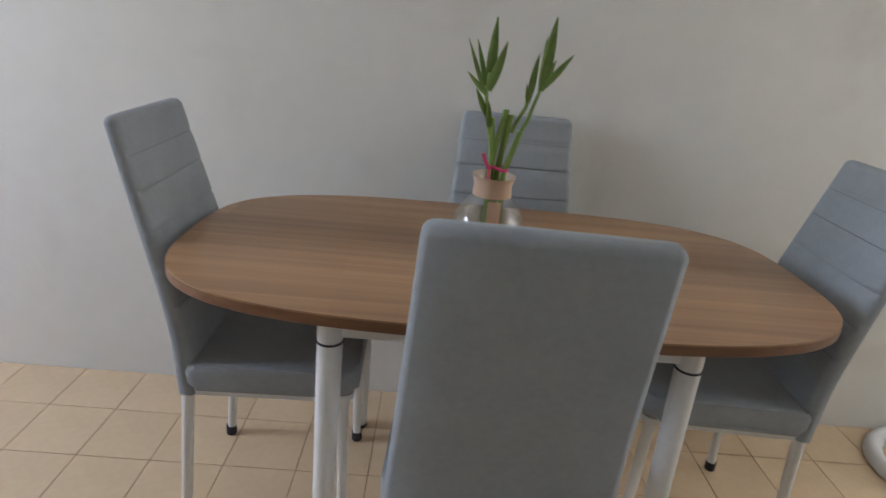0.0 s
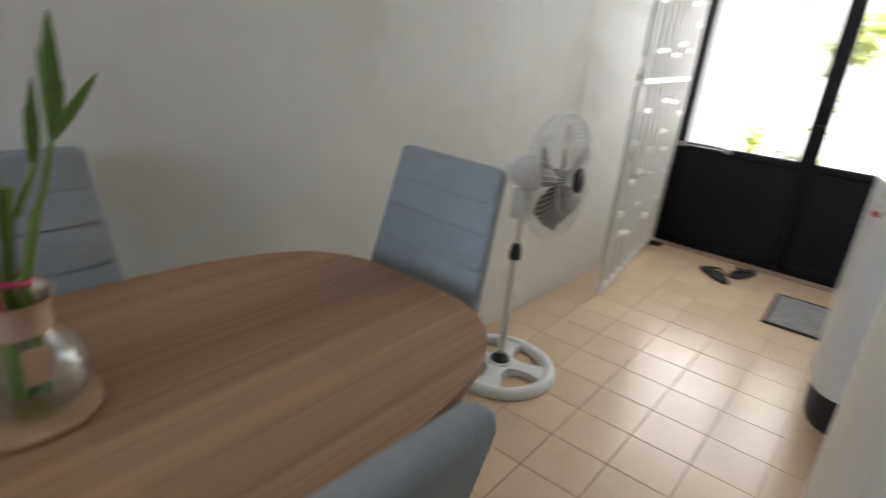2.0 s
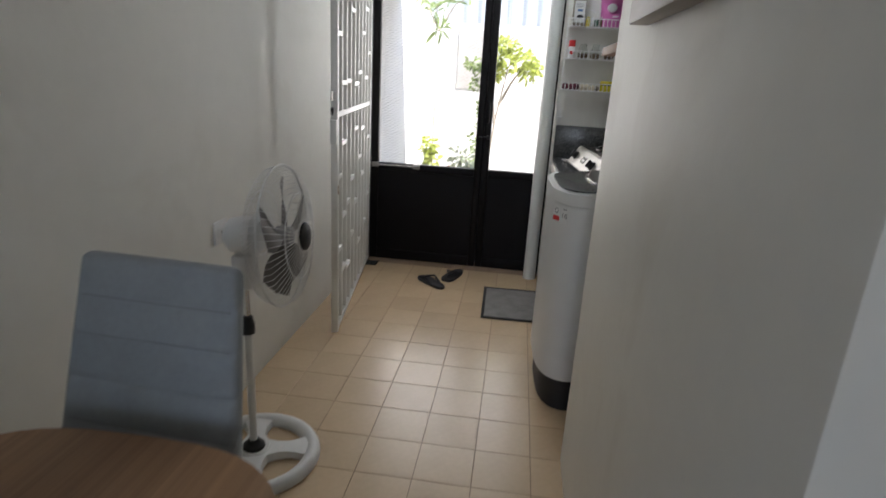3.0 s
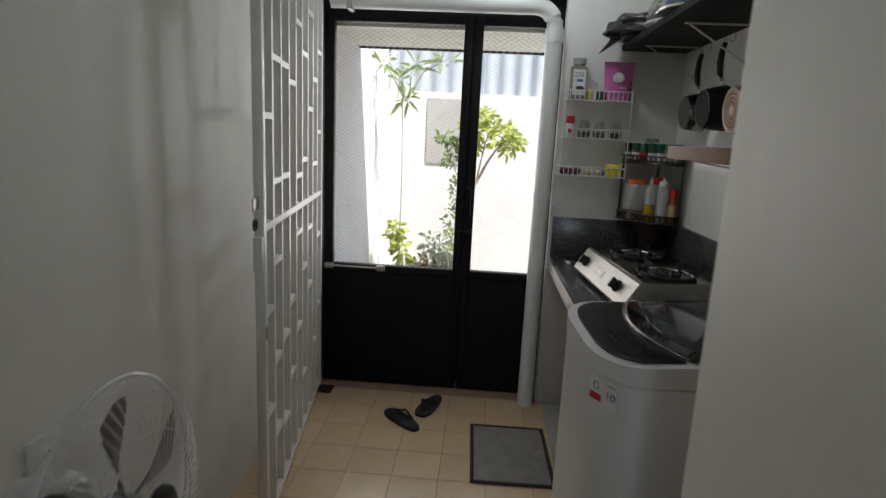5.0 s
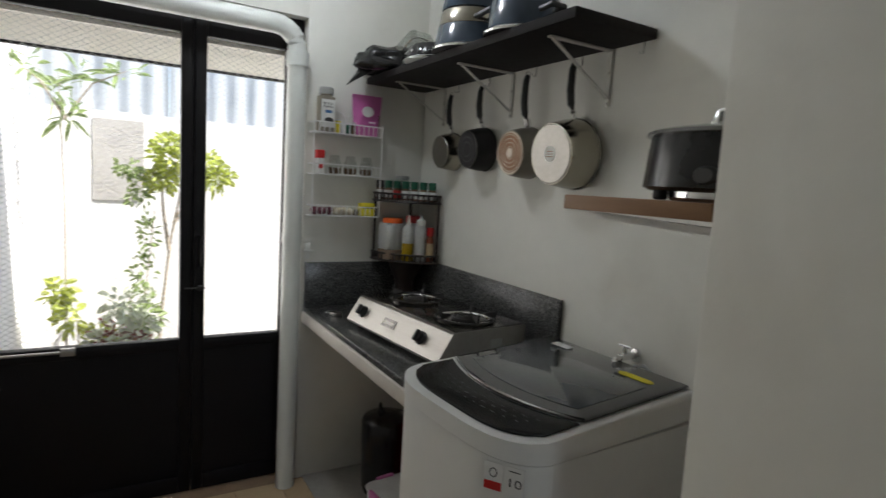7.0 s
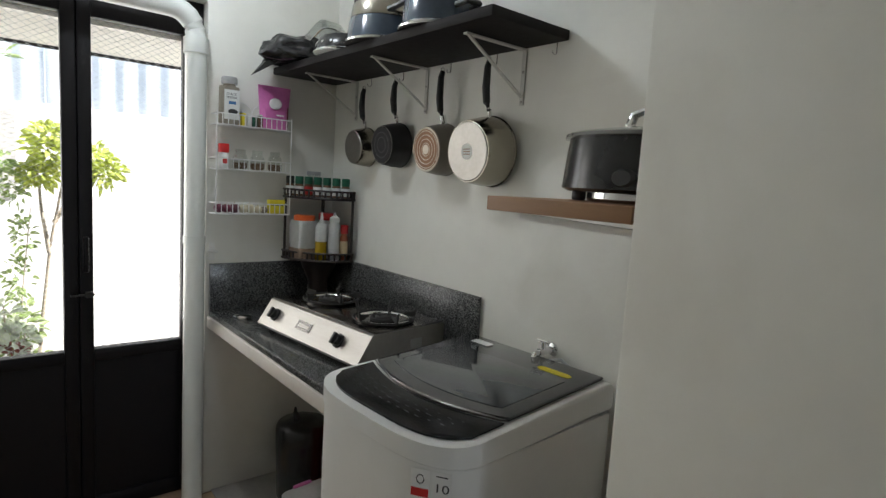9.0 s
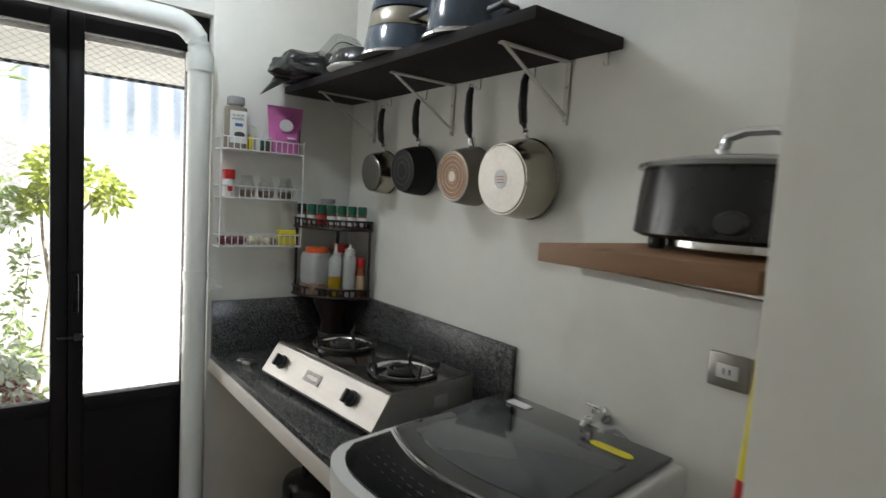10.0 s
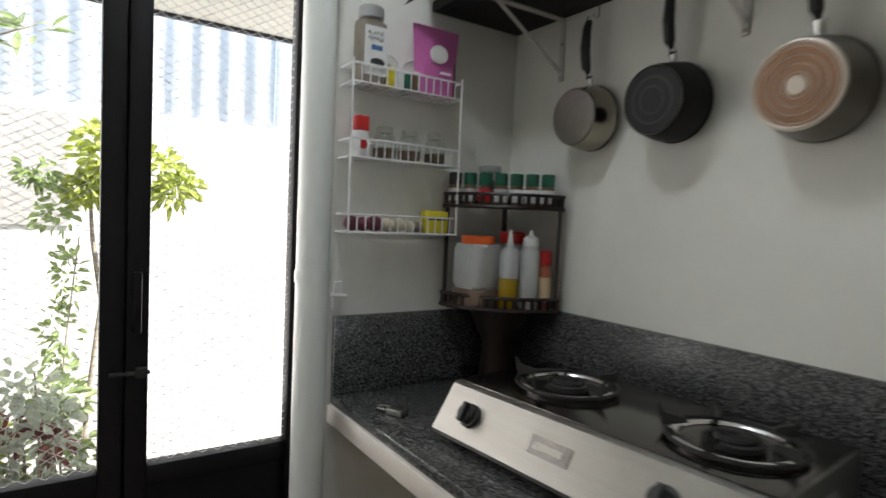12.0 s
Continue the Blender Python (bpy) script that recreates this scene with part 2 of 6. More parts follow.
GLASS = thin_glass("clear_glass", (0.97, 0.98, 0.97))
WATER = thin_glass("water", (0.93, 0.95, 0.90), 0.7)
JAR_GLASS = thin_glass("jar_glass", (0.88, 0.90, 0.88))
CORK = material("cork_band", (0.56, 0.39, 0.27), 0.8, vary=0.15, scale=30)
BAMBOO = material("bamboo_stalk", (0.17, 0.27, 0.05), 0.4, vary=0.2, scale=20)
LEAF = material("bamboo_leaf", (0.16, 0.26, 0.05), 0.4, vary=0.25, scale=15)
PINK_TIE = material("pink_tie", (0.65, 0.05, 0.16), 0.4)
MAT = material("grey_doormat", (0.23, 0.22, 0.21), 0.95, vary=0.25, scale=14, bump=0.8, bump_scale=260)
MAT_EDGE = material("dark_mat_border", (0.03, 0.028, 0.027), 0.9)
FOAM = material("black_foam_sole", (0.012, 0.011, 0.014), 0.6, bump=0.3, bump_scale=150)
BLADE = material("grey_translucent_blade", (0.21, 0.19, 0.175), 0.3)
CONCRETE = material("outdoor_concrete", (0.56, 0.545, 0.52), 0.9, vary=0.18, scale=2.5, bump=0.4, bump_scale=25)
OUT_WALL = material("weathered_white_wall", (0.64, 0.63, 0.61), 0.9, vary=0.10, scale=1.4, bump=0.3, bump_scale=18)
PATCH = material("grey_cement_patch", (0.36, 0.345, 0.32), 0.95, vary=0.15, scale=5)
SOFFIT = material("cream_soffit", (0.86, 0.83, 0.75), 0.8, vary=0.03, scale=1)
SHEET = material("corrugated_sheet", (0.55, 0.57, 0.57), 0.4, vary=0.08, scale=3)
SOIL = material("dark_soil", (0.09, 0.065, 0.045), 0.95, vary=0.3, scale=9, bump=0.8, bump_scale=40)
STONE = material("white_garden_stone", (0.60, 0.58, 0.54), 0.8, each=0.15, vary=0.1)
def leafy(name, colour, **more):
    """Thin leaves, through which a part of the light shines."""
    m = material(name, colour, 0.5, **more)
    n, link = m.node_tree.nodes, m.node_tree.links.new
    b, out = n["Principled BSDF"], n["Material Output"]
    glow, mix = n.new("ShaderNodeBsdfTranslucent"), n.new("ShaderNodeMixShader")
    mix.inputs[0].default_value = 0.5
    link(b.inputs["Base Color"].links[0].from_socket, glow.inputs["Color"])
    link(b.outputs[0], mix.inputs[1]), link(glow.outputs[0], mix.inputs[2]), link(mix.outputs[0], out.inputs[0])
    return m


FOLIAGE = leafy("yellow_green_foliage", (0.38, 0.43, 0.09), vary=0.3, scale=6)
FOLIAGE_DARK = leafy("green_foliage", (0.24, 0.31, 0.12), vary=0.3, scale=6)
VARIEGATED = leafy("pale_variegated_leaf", (0.50, 0.54, 0.42), vary=0.25, scale=9)
RED_LEAF = leafy("reddish_leaf", (0.24, 0.09, 0.07), vary=0.3, scale=9)
BARK = material("pale_bark", (0.34, 0.29, 0.22), 0.9, vary=0.2, scale=14)
FRAME_GREY = material("grey_wood_frame", (0.36, 0.33, 0.29), 0.5, stretch=(1, 1, 8))
DARK_PANEL = material("dark_glossy_panel", (0.10, 0.09, 0.09), 0.15)


# ---- mesh helpers ----
def finish(bm, name, mat, smooth=35):
    bmesh.ops.recalc_face_normals(bm, faces=bm.faces)
    me = bpy.data.meshes.new(name)
    bm.to_mesh(me)
    bm.free()
    mats = mat if isinstance(mat, (list, tuple)) else (mat,)
    for one in mats:
        me.materials.append(one)
    if smooth:
        me.polygons.foreach_set("use_smooth", [True] * len(me.polygons))
        me.set_sharp_from_angle(angle=radians(smooth))
    return me


def part(name, bm, mat, parent=None, label="", smooth=35):
    ob = new(name, finish(bm, name, mat, smooth))
    ob.parent = parent
    if label:
        tagged(ob, label)
    return ob


def thing(name, m, label, category, group=""):
    ob = new(name)
    ob.empty_display_size = 0.05
    ob.matrix_world = m
    return tagged(ob, label, category, group)


def structure(name, bm, mat, label="", smooth=35):
    return tagged(part(name, bm, mat, None, "", smooth), label, "", "", "structure")


def box(x0, x1, y0, y1, z0, z1, bevel=0.0, bm=None, m=None, seg=2):
    bm = bm or bmesh.new()
    made = bmesh.ops.create_cube(bm, size=1)["verts"]
    for v in made:
        v.co = Vector(((x0 + x1) / 2 + v.co.x * (x1 - x0), (y0 + y1) / 2 + v.co.y * (y1 - y0), (z0 + z1) / 2 + v.co.z * (z1 - z0)))
    if bevel:
        edges = {e for v in made for e in v.link_edges}
        out = bmesh.ops.bevel(bm, geom=list(edges), offset=bevel, segments=seg, affect="EDGES", profile=0.5)
        made = out["verts"]
    if m is not None:
        bmesh.ops.transform(bm, matrix=m, verts=[v for v in bm.verts if v.is_valid and v in set(made)] if bevel else made)
    return bm


def rod(p0, p1, r0, r1=None, n=10, bm=None):
    """A straight round bar, tapered if r1 differs."""
    bm = bm or bmesh.new()
    p0, p1 = Vector(p0), Vector(p1)
    r1 = r0 if r1 is None else r1
    d = p1 - p0
    m = Matrix.Translation((p0 + p1) / 2) @ d.to_track_quat("Z", "Y").to_matrix().to_4x4()
    bmesh.ops.create_cone(bm, cap_ends=True, segments=n, radius1=r0, radius2=max(r1, 1e-5), depth=d.length, matrix=m)
    return bm


def bar(p0, p1, w, h, bm=None):
    """A straight square bar of width w and height h."""
    bm = bm or bmesh.new()
    p0, p1 = Vector(p0), Vector(p1)
    d = p1 - p0
    m = Matrix.Translation((p0 + p1) / 2) @ d.to_track_quat("Z", "Y").to_matrix().to_4x4() @ Matrix.Diagonal((w, h, d.length, 1))
    bmesh.ops.create_cube(bm, size=1, matrix=m)
    return bm


def tube(points, r, n=8, bm=None, closed=False, radii=None):
    """A round tube along a line of points."""
    bm = bm or bmesh.new()
    pts = [Vector(p) for p in points]
    rings = []
    up = Vector((0.123, 0.31, 0.94)).normalized()
    for i, p in enumerate(pts):
        a = pts[i - 1] if i or closed else p
        b = pts[(i + 1) % len(pts)] if i < len(pts) - 1 or closed else p
        d = (b - a).normalized()
        side = d.cross(up)
        side = side.normalized() if side.length > 1e-4 else d.orthogonal().normalized()
        other = side.cross(d)
        rr = radii[i] if radii else r
        rings.append([bm.verts.new(p + rr * (math.cos(2 * math.pi * k / n) * side + math.sin(2 * math.pi * k / n) * other)) for k in range(n)])
    pairs = list(zip(rings, rings[1:])) + ([(rings[-1], rings[0])] if closed else [])
    for a, b in pairs:
        for k in range(n):
            bm.faces.new((a[k], a[(k + 1) % n], b[(k + 1) % n], b[k]))
    if not closed:
        bm.faces.new(rings[0]), bm.faces.new(rings[-1])
    return bm


def lathe(profile, n=32, bm=None, m=None, cap=True):
    """Turns a profile of (radius, height) round the z axis."""
    bm = bm or bmesh.new()
    rings = []
    for r, z in profile:
        ring = []
        for k in range(n):
            a = 2 * math.pi * k / n
            co = Vector((r * math.cos(a), r * math.sin(a), z))
            ring.append(bm.verts.new(m @ co if m is not None else co))
        rings.append(ring)
    for a, b in zip(rings, rings[1:]):
        for k in range(n):
            bm.faces.new((a[k], a[(k + 1) % n], b[(k + 1) % n], b[k]))
    if cap:
        bm.faces.new(rings[0]), bm.faces.new(rings[-1])
    return bm


def ball(c, r, bm=None, squash=(1, 1, 1), u=14, v=9):
    bm = bm or bmesh.new()
    bmesh.ops.create_uvsphere(bm, u_segments=u, v_segments=v, radius=r, matrix=Matrix.Translation(c) @ Matrix.Diagonal((*squash, 1)))
    return bm


def prism(outline, z0, z1, bm=None, bevel=0.0, m=None, seg=2):
    """A flat slab with any outline of (x, y)."""
    bm = bm or bmesh.new()
    low = [bm.verts.new((x, y, z0)) for x, y in outline]
    high = [bm.verts.new((x, y, z1)) for x, y in outline]
    n = len(outline)
    top = bm.faces.new(high)
    bot = bm.faces.new(low[::-1])
    for i in range(n):
        bm.faces.new((low[i], low[(i + 1) % n], high[(i + 1) % n], high[i]))
    verts = low + high
    if bevel:
        out = bmesh.ops.bevel(bm, geom=list(top.edges) + list(bot.edges), offset=bevel, segments=seg, affect="EDGES", profile=0.5)
        verts = [v for v in bm.verts]
    if m is not None:
        bmesh.ops.transform(bm, matrix=m, verts=verts)
    return bm


def rounded(w, d, r, n=6, cx=0.0, cy=0.0):
    """The outline of a rectangle with rounded corners."""
    out = []
    for sx, sy, a0 in ((1, 1, 0), (-1, 1, 90), (-1, -1, 180), (1, -1, 270)):
        for k in range(n + 1):
            a = radians(a0 + 90 * k / n)
            out.append((cx + sx * (w / 2 - r) + r * math.cos(a), cy + sy * (d / 2 - r) + r * math.sin(a)))
    return out


def arc(c, r, a0, a1, n, plane="xz"):
    out = []
    for k in range(n + 1):
        a = radians(a0 + (a1 - a0) * k / n)
        u, v = r * math.cos(a), r * math.sin(a)
        out.append((c[0] + u, c[1], c[2] + v) if plane == "xz" else (c[0], c[1] + u, c[2] + v) if plane == "yz" else (c[0] + u, c[1] + v, c[2]))
    return out


# ---- structure ----
H, NORTH, EAST, POT_Y = 2.62, 2.272, 4.24, 0.405
PX0, PX1, PY = 0.882, 2.24, 0.967
structure("floor", box(-3.2, 4.40, -1.75, 2.36, -0.12, -0.004), GROUT, "beige tiled floor with brown joints")
structure("ceiling", box(-3.2, 4.40, -1.75, 2.36, H, H + 0.1), CEILING, "plain white ceiling")
structure("wall_north", box(-3.2, 4.40, NORTH, NORTH + 0.12, -0.004, H), PAINT, "long white painted wall beside the table")
# Added unseen wall; its dark colour keeps bounce off the chair backs.
structure("wall_south", box(-3.2, 0.945, -1.75, -1.62, -0.004, H), DIM_BOUNCE_PAINT, "unseen wall, coloured dark tan to dim bounced light")
structure("wall_partition_north", box(PX0, PX1, PY - 0.1, PY, -0.004, H, 0.006), PAINT, "white painted partition wall beside the passage")
structure("wall_partition_west", box(PX0, PX0 + 0.1, -1.62, PY - 0.1, -0.004, H), PAINT, "white painted partition wall")
structure("wall_partition_east", box(PX1 - 0.2, PX1 - 0.1, POT_Y, PY - 0.1, -0.004, H), PAINT, "white painted wall closing the kitchen niche")
structure("wall_kitchen", box(PX1 - 0.2, EAST, POT_Y - 0.1, POT_Y, -0.004, H), PAINT, "white painted kitchen wall with hanging pans")
structure("wall_east", box(EAST, EAST + 0.16, POT_Y - 0.1, 1.0, -0.004, H, 0.004), PAINT, "white painted wall beside the back door")
structure("wall_lintel", box(EAST, EAST + 0.16, 1.0, NORTH, 2.125, H), PAINT, "white painted wall above the back door")
# Unseen west wall, coloured dark so that it throws back less light.
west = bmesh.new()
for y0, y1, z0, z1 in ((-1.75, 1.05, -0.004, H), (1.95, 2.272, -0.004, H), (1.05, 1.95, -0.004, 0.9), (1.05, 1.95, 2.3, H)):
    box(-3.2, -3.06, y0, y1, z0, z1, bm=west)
structure("wall_west", west, DIM_BOUNCE_PAINT, "unseen wall with a window opening, coloured dark tan to dim bounced light")
wf = bmesh.new()
for a, b in (((-3.13, 1.05, 0.92), (-3.13, 1.95, 0.92)), ((-3.13, 1.05, 2.28), (-3.13, 1.95, 2.28)), ((-3.13, 1.07, 0.9), (-3.13, 1.07, 2.3)), ((-3.13, 1.93, 0.9), (-3.13, 1.93, 2.3)), ((-3.13, 1.5, 0.9), (-3.13, 1.5, 2.3))):
    bar(a, b, 0.04, 0.04, wf)
structure("window_1", wf, WHITE_METAL, "white framed window")


# ---- back door ----
def back_door():
    d = thing("door_1", pose(4.33, 0, 0), "black steel back door with two mesh panes", "door")
    d["kind"] = "structure"
    x0, x1 = -0.022, 0.022
    part("door_frame", bar_frame(1.0, NORTH - 0.004, 0.0, 2.125, 0.035, -0.03, 0.05), BLACK_PAINT, d)
    for y0, y1, yg0, yg1 in ((1.452, 2.224, 1.50, 2.172), (1.04, 1.448, 1.075, 1.402)):
        bm = bmesh.new()
        box(x0, x1, y0, yg0, 0.006, 2.085, 0.004, bm)
        box(x0, x1, yg1, y1, 0.006, 2.085, 0.004, bm)
        box(x0, x1, yg0, yg1, 1.988, 2.085, 0.004, bm)
        box(x0, x1, yg0, yg1, 0.655, 0.706, 0.004, bm)
        box(x0, x1, yg0, yg1, 0.006, 0.075, 0.004, bm)
        leaf = part("door_leaf", bm, BLACK_PAINT, d)
        part("lower_panel", box(-0.006, 0.006, yg0, yg1, 0.075, 0.655), BLACK_PAINT, leaf)
        part("mesh_screen", mesh_screen(yg0, yg1, 0.706, 1.988), WIRE, leaf, "diamond wire mesh")
    part("meeting_strip", box(0.0225, 0.032, 1.43, 1.47, 0.02, 2.085, 0.002), BLACK_PAINT, d)
    bolt = rod((-0.032, 1.90, 0.692), (-0.032, 2.215, 0.692), 0.006)
    for y in (1.90, 2.19):
        box(-0.038, -0.022, y - 0.025, y + 0.025, 0.676, 0.708, 0.003, bolt)
    part("sliding_bolt", bolt, STEEL, d, "steel sliding bolt")
    part("pull_handle", box(-0.045, -0.022, 1.418, 1.438, 1.02, 1.16, 0.006), BLACK_PAINT, d)
    lock = rod((-0.034, 1.40, 0.93), (-0.034, 1.48, 0.93), 0.005)
    box(-0.04, -0.022, 1.405, 1.43, 0.918, 0.942, 0.003, lock)
    part("door_latch", lock, IRON, d)


def bar_frame(y0, y1, z0, z1, w, x0, x1):
    bm = box(x0, x1, y0, y0 + w, z0, z1)
    box(x0, x1, y1 - w, y1, z0, z1, bm=bm)
    box(x0, x1, y0 + w, y1 - w, z1 - w, z1, bm=bm)
    return bm


def mesh_screen(y0, y1, z0, z1, pitch=0.036, rise=0.58):
    """Expanded diamond mesh: thin wires both ways, cut off at the pane's edge."""
    bm = bmesh.new()
    h = z1 - z0
    for s in (1, -1):
        run = h / rise
        c = y0 - run
        while c < y1 + run:
            pts = []
            a, b = (c, c + s * run)
            lo, hi = max(min(a, b), y0), min(max(a, b), y1)
            if hi - lo > 0.004:
                for y in (lo, hi):
                    t = (y - a) / (b - a)
                    pts.append(Vector((0, y, z0 + t * h)))
                bar(pts[0], pts[1], 0.0012, 0.0012, bm)
            c += pitch
    return bm


back_door()
pipe = thing("drain_pipe", pose(0, 0, 0), "white plastic drain pipe beside and above the back door", "pipe")
PXX, PYY = 4.195, 1.058
run = [(PXX, PYY, 0.0), (PXX, PYY, 1.965)] + [(PXX, PYY + 0.10 - 0.10 * math.cos(radians(a)), 1.965 + 0.10 * math.sin(radians(a))) for a in (15, 30, 45, 60, 75, 90)] + [(PXX, 2.16, 2.065)]
part("pipe_run", tube(run, 0.041, 20), PVC, pipe)
part("elbow_collar", lathe([(0.047, 1.90), (0.047, 1.96)], 20, m=Matrix.Translation((PXX, PYY, 0))), PVC, pipe)
part("coupling", lathe([(0.0435, 1.14), (0.0435, 1.165), (0.0425, 1.17)], 20, m=Matrix.Translation((PXX, PYY, 0))), PVC, pipe)
part("pipe_clip", box(PXX - 0.045, PXX + 0.045, 2.05, 2.075, 2.015, 2.115, 0.004), STEEL, pipe, "steel strap")

# ---- dining table and chairs ----
def dining_table():
    t = thing("dining_table", pose(0.500, 1.771, 0), "oval dining table with brown oak top and white metal legs", "table")
    out = []
    w, d = 1.315, 0.69
    for k in range(64):
        a = 2 * math.pi * k / 64
        c, s = math.cos(a), math.sin(a)
        out.append((math.copysign(abs(c) ** 0.60, c) * w / 2, math.copysign(abs(s) ** 0.60, s) * d / 2))
    part("tabletop", prism(out, 0.716, 0.738, bevel=0.003), TABLE_WOOD, t)
    part("edge_band", prism([(x * 1.001, y * 1.001) for x, y in out], 0.7165, 0.7345), TABLE_EDGE, t, "darker brown edge band")
    for y in (-0.288, 0.288):
        part("apron", box(-0.31, 0.31, y - 0.011, y + 0.011, 0.676, 0.7155, 0.002), WHITE_METAL, t)
    for x in (-0.31, 0.31):
        part("apron", box(x - 0.011, x + 0.011, -0.276, 0.276, 0.676, 0.7155, 0.002), WHITE_METAL, t)
        for y in (-0.29, 0.29):
            top, foot = Vector((x, y, 0.7155)), Vector((x + math.copysign(0.01, x), y + math.copysign(0.022, y), 0.012))
            leg = part("leg", rod(foot, top, 0.019, 0.0225, 20), WHITE_METAL, t)
            j = foot.lerp(top, 0.93)
            part("leg_joint", rod(j - Vector((0, 0, 0.002)), j + Vector((0, 0, 0.002)), 0.0235, n=20), RUBBER, leg, "black joint ring")
            part("foot_cap", lathe([(0.018, 0.0), (0.021, 0.004), (0.021, 0.014)], 16, m=Matrix.Translation((foot.x, foot.y, 0))), RUBBER, leg, "black rubber cap")


def chair_master():
    """A chair that faces +y; its origin lies on the floor under the seat's rear edge."""
    c = thing("dining_chair", pose(0, 0, 0), "blue-grey upholstered dining chair with white metal legs", "chair", "chairs round the table")
    # seat: a soft cushion with rounded edges
    bm = prism(rounded(0.385, 0.385, 0.045, 5, 0, 0.20), 0.415, 0.475, bevel=0.016)
    part("seat", bm, FABRIC, c)
    # back: leans away from the seat, narrower at the top
    bm = bmesh.new()
    rows = []
    seams = (0.36, 0.50, 0.64, 0.78, 0.90)
    marks = sorted([k / 14 for k in range(15)] + [u + d for u in seams for d in (-0.022, 0.0, 0.022)])
    for u in marks:
        dip = 0.0045 if u in seams else 0.0
        z = 0.40 + 0.556 * u
        y = 0.03 - 0.050 * u - 0.082 * max(0, u - 0.25) ** 1.1
        w = 0.190 - 0.038 * u
        th = 0.021 - 0.004 * u
        rows.append((y, z, w, th, dip))
    grid = []
    for y, z, w, th, dip in rows:
        ring = []
        for sx, sy in ((-1, -0.55), (-0.93, -1), (-0.5, -1.06), (0, -1.08), (0.5, -1.06), (0.93, -1), (1, -0.55), (1, 0.55), (0.93, 1), (0.5, 1.06), (0, 1.08), (-0.5, 1.06), (-0.93, 1), (-1, 0.55)):
            ring.append(bm.verts.new((sx * w, y + sy * th - (dip if sy > 0.9 else 0), z)))
        grid.append(ring)
    # rounded top
    y, z, w, th, dip = rows[-1]
    base = grid[-1]
    for f, dz, narrow in ((0.96, 0.006, 0.99), (0.82, 0.012, 0.965), (0.45, 0.0165, 0.925)):
        grid.append([bm.verts.new((v.co.x * narrow, y + (v.co.y - y) * f, z + dz)) for v in base])
    for a, b in zip(grid, grid[1:]):
        n = len(a)
        for k in range(n):
            bm.faces.new((a[k], a[(k + 1) % n], b[(k + 1) % n], b[k]))
    bm.faces.new(grid[0]), bm.faces.new(grid[-1])
    back = part("backrest", bm, FABRIC, c, smooth=60)
    for u in seams:
        z = 0.40 + 0.556 * u
        y = 0.03 - 0.050 * u - 0.082 * max(0, u - 0.25) ** 1.1
        w, th = 0.190 - 0.038 * u, 0.021 - 0.004 * u
        part("stitched_seam", tube([(-w * 0.93, y + th - 0.0045, z), (-w * 0.5, y + th * 1.06 - 0.0045, z), (w * 0.5, y + th * 1.06 - 0.0045, z), (w * 0.93, y + th - 0.0045, z)], 0.0010, 6), SEAM, back, "stitched horizontal crease")
    part("seat_frame", prism(rounded(0.365, 0.365, 0.02, 3, 0, 0.20), 0.397, 0.414), WHITE_METAL, c)
    for x in (-0.165, 0.165):
        for y, foot in ((0.025, -0.004), (0.36, 0.366)):
            leg = part("leg", rod((x * 1.04, foot, 0.0), (x, y, 0.4), 0.0115, 0.013, 14), WHITE_METAL, c)
            part("foot_cap", lathe([(0.0125, 0.0), (0.015, 0.003), (0.015, 0.03)], 14, m=Matrix.Translation((x * 1.04, foot, 0))), RUBBER, leg, "black rubber foot")
    return c


dining_table()
master = chair_master()
master.matrix_world = pose(0.487, 1.323, 0, 0, 0, -2.5)
copy_thing(master, pose(-0.181, 1.836, 0, 0, 0, -88))
copy_thing(master, pose(1.245, 1.832, 0, 0, 0, 87))
copy_thing(master, pose(0.563, 2.150, 0, 0, 0, 180))


# ---- kitchen counter ----
def counter():
    c = thing("kitchen_counter", pose(0, 0, 0), "built-in counter with grey granite top on painted masonry", "counter")
    part("granite_top", box(3.135, EAST - 0.003, POT_Y + 0.003, 0.985, 0.815, 0.84, 0.003), GRANITE, c)
    part("front_edge", box(3.135, EAST - 0.003, 0.93, 0.992, 0.765, 0.8145, 0.004), COUNTER_SKIN, c, "pale painted front edge")
    part("slab", box(3.135, EAST - 0.003, POT_Y + 0.003, 0.929, 0.765, 0.8145), COUNTER_SKIN, c)
    part("side_support", box(3.135, 3.18, POT_Y + 0.003, 0.90, 0.0, 0.764), COUNTER_SKIN, c)
    part("back_splash", box(3.138, EAST - 0.024, POT_Y + 0.003, POT_Y + 0.022, 0.8405, 1.066, 0.002), GRANITE, c)
    part("side_splash", box(EAST - 0.022, EAST - 0.003, POT_Y + 0.003, 0.985, 0.8405, 1.045, 0.002), GRANITE, c)


counter()
structure("floor_patch", box(3.185, EAST - 0.002, POT_Y + 0.002, 0.965, 0.0006, 0.006, 0.002), PATCH, "bare grey cement floor under the counter")


def writing(text, size, m, mat, parent):
    cu = bpy.data.curves.new("lettering", "FONT")
    cu.body, cu.size, cu.align_x, cu.extrude = text, size, "CENTER", 0.0002
    cu.materials.append(mat)
    ob = new("lettering", cu)
    ob.parent = parent
    ob.matrix_local = m
    return ob


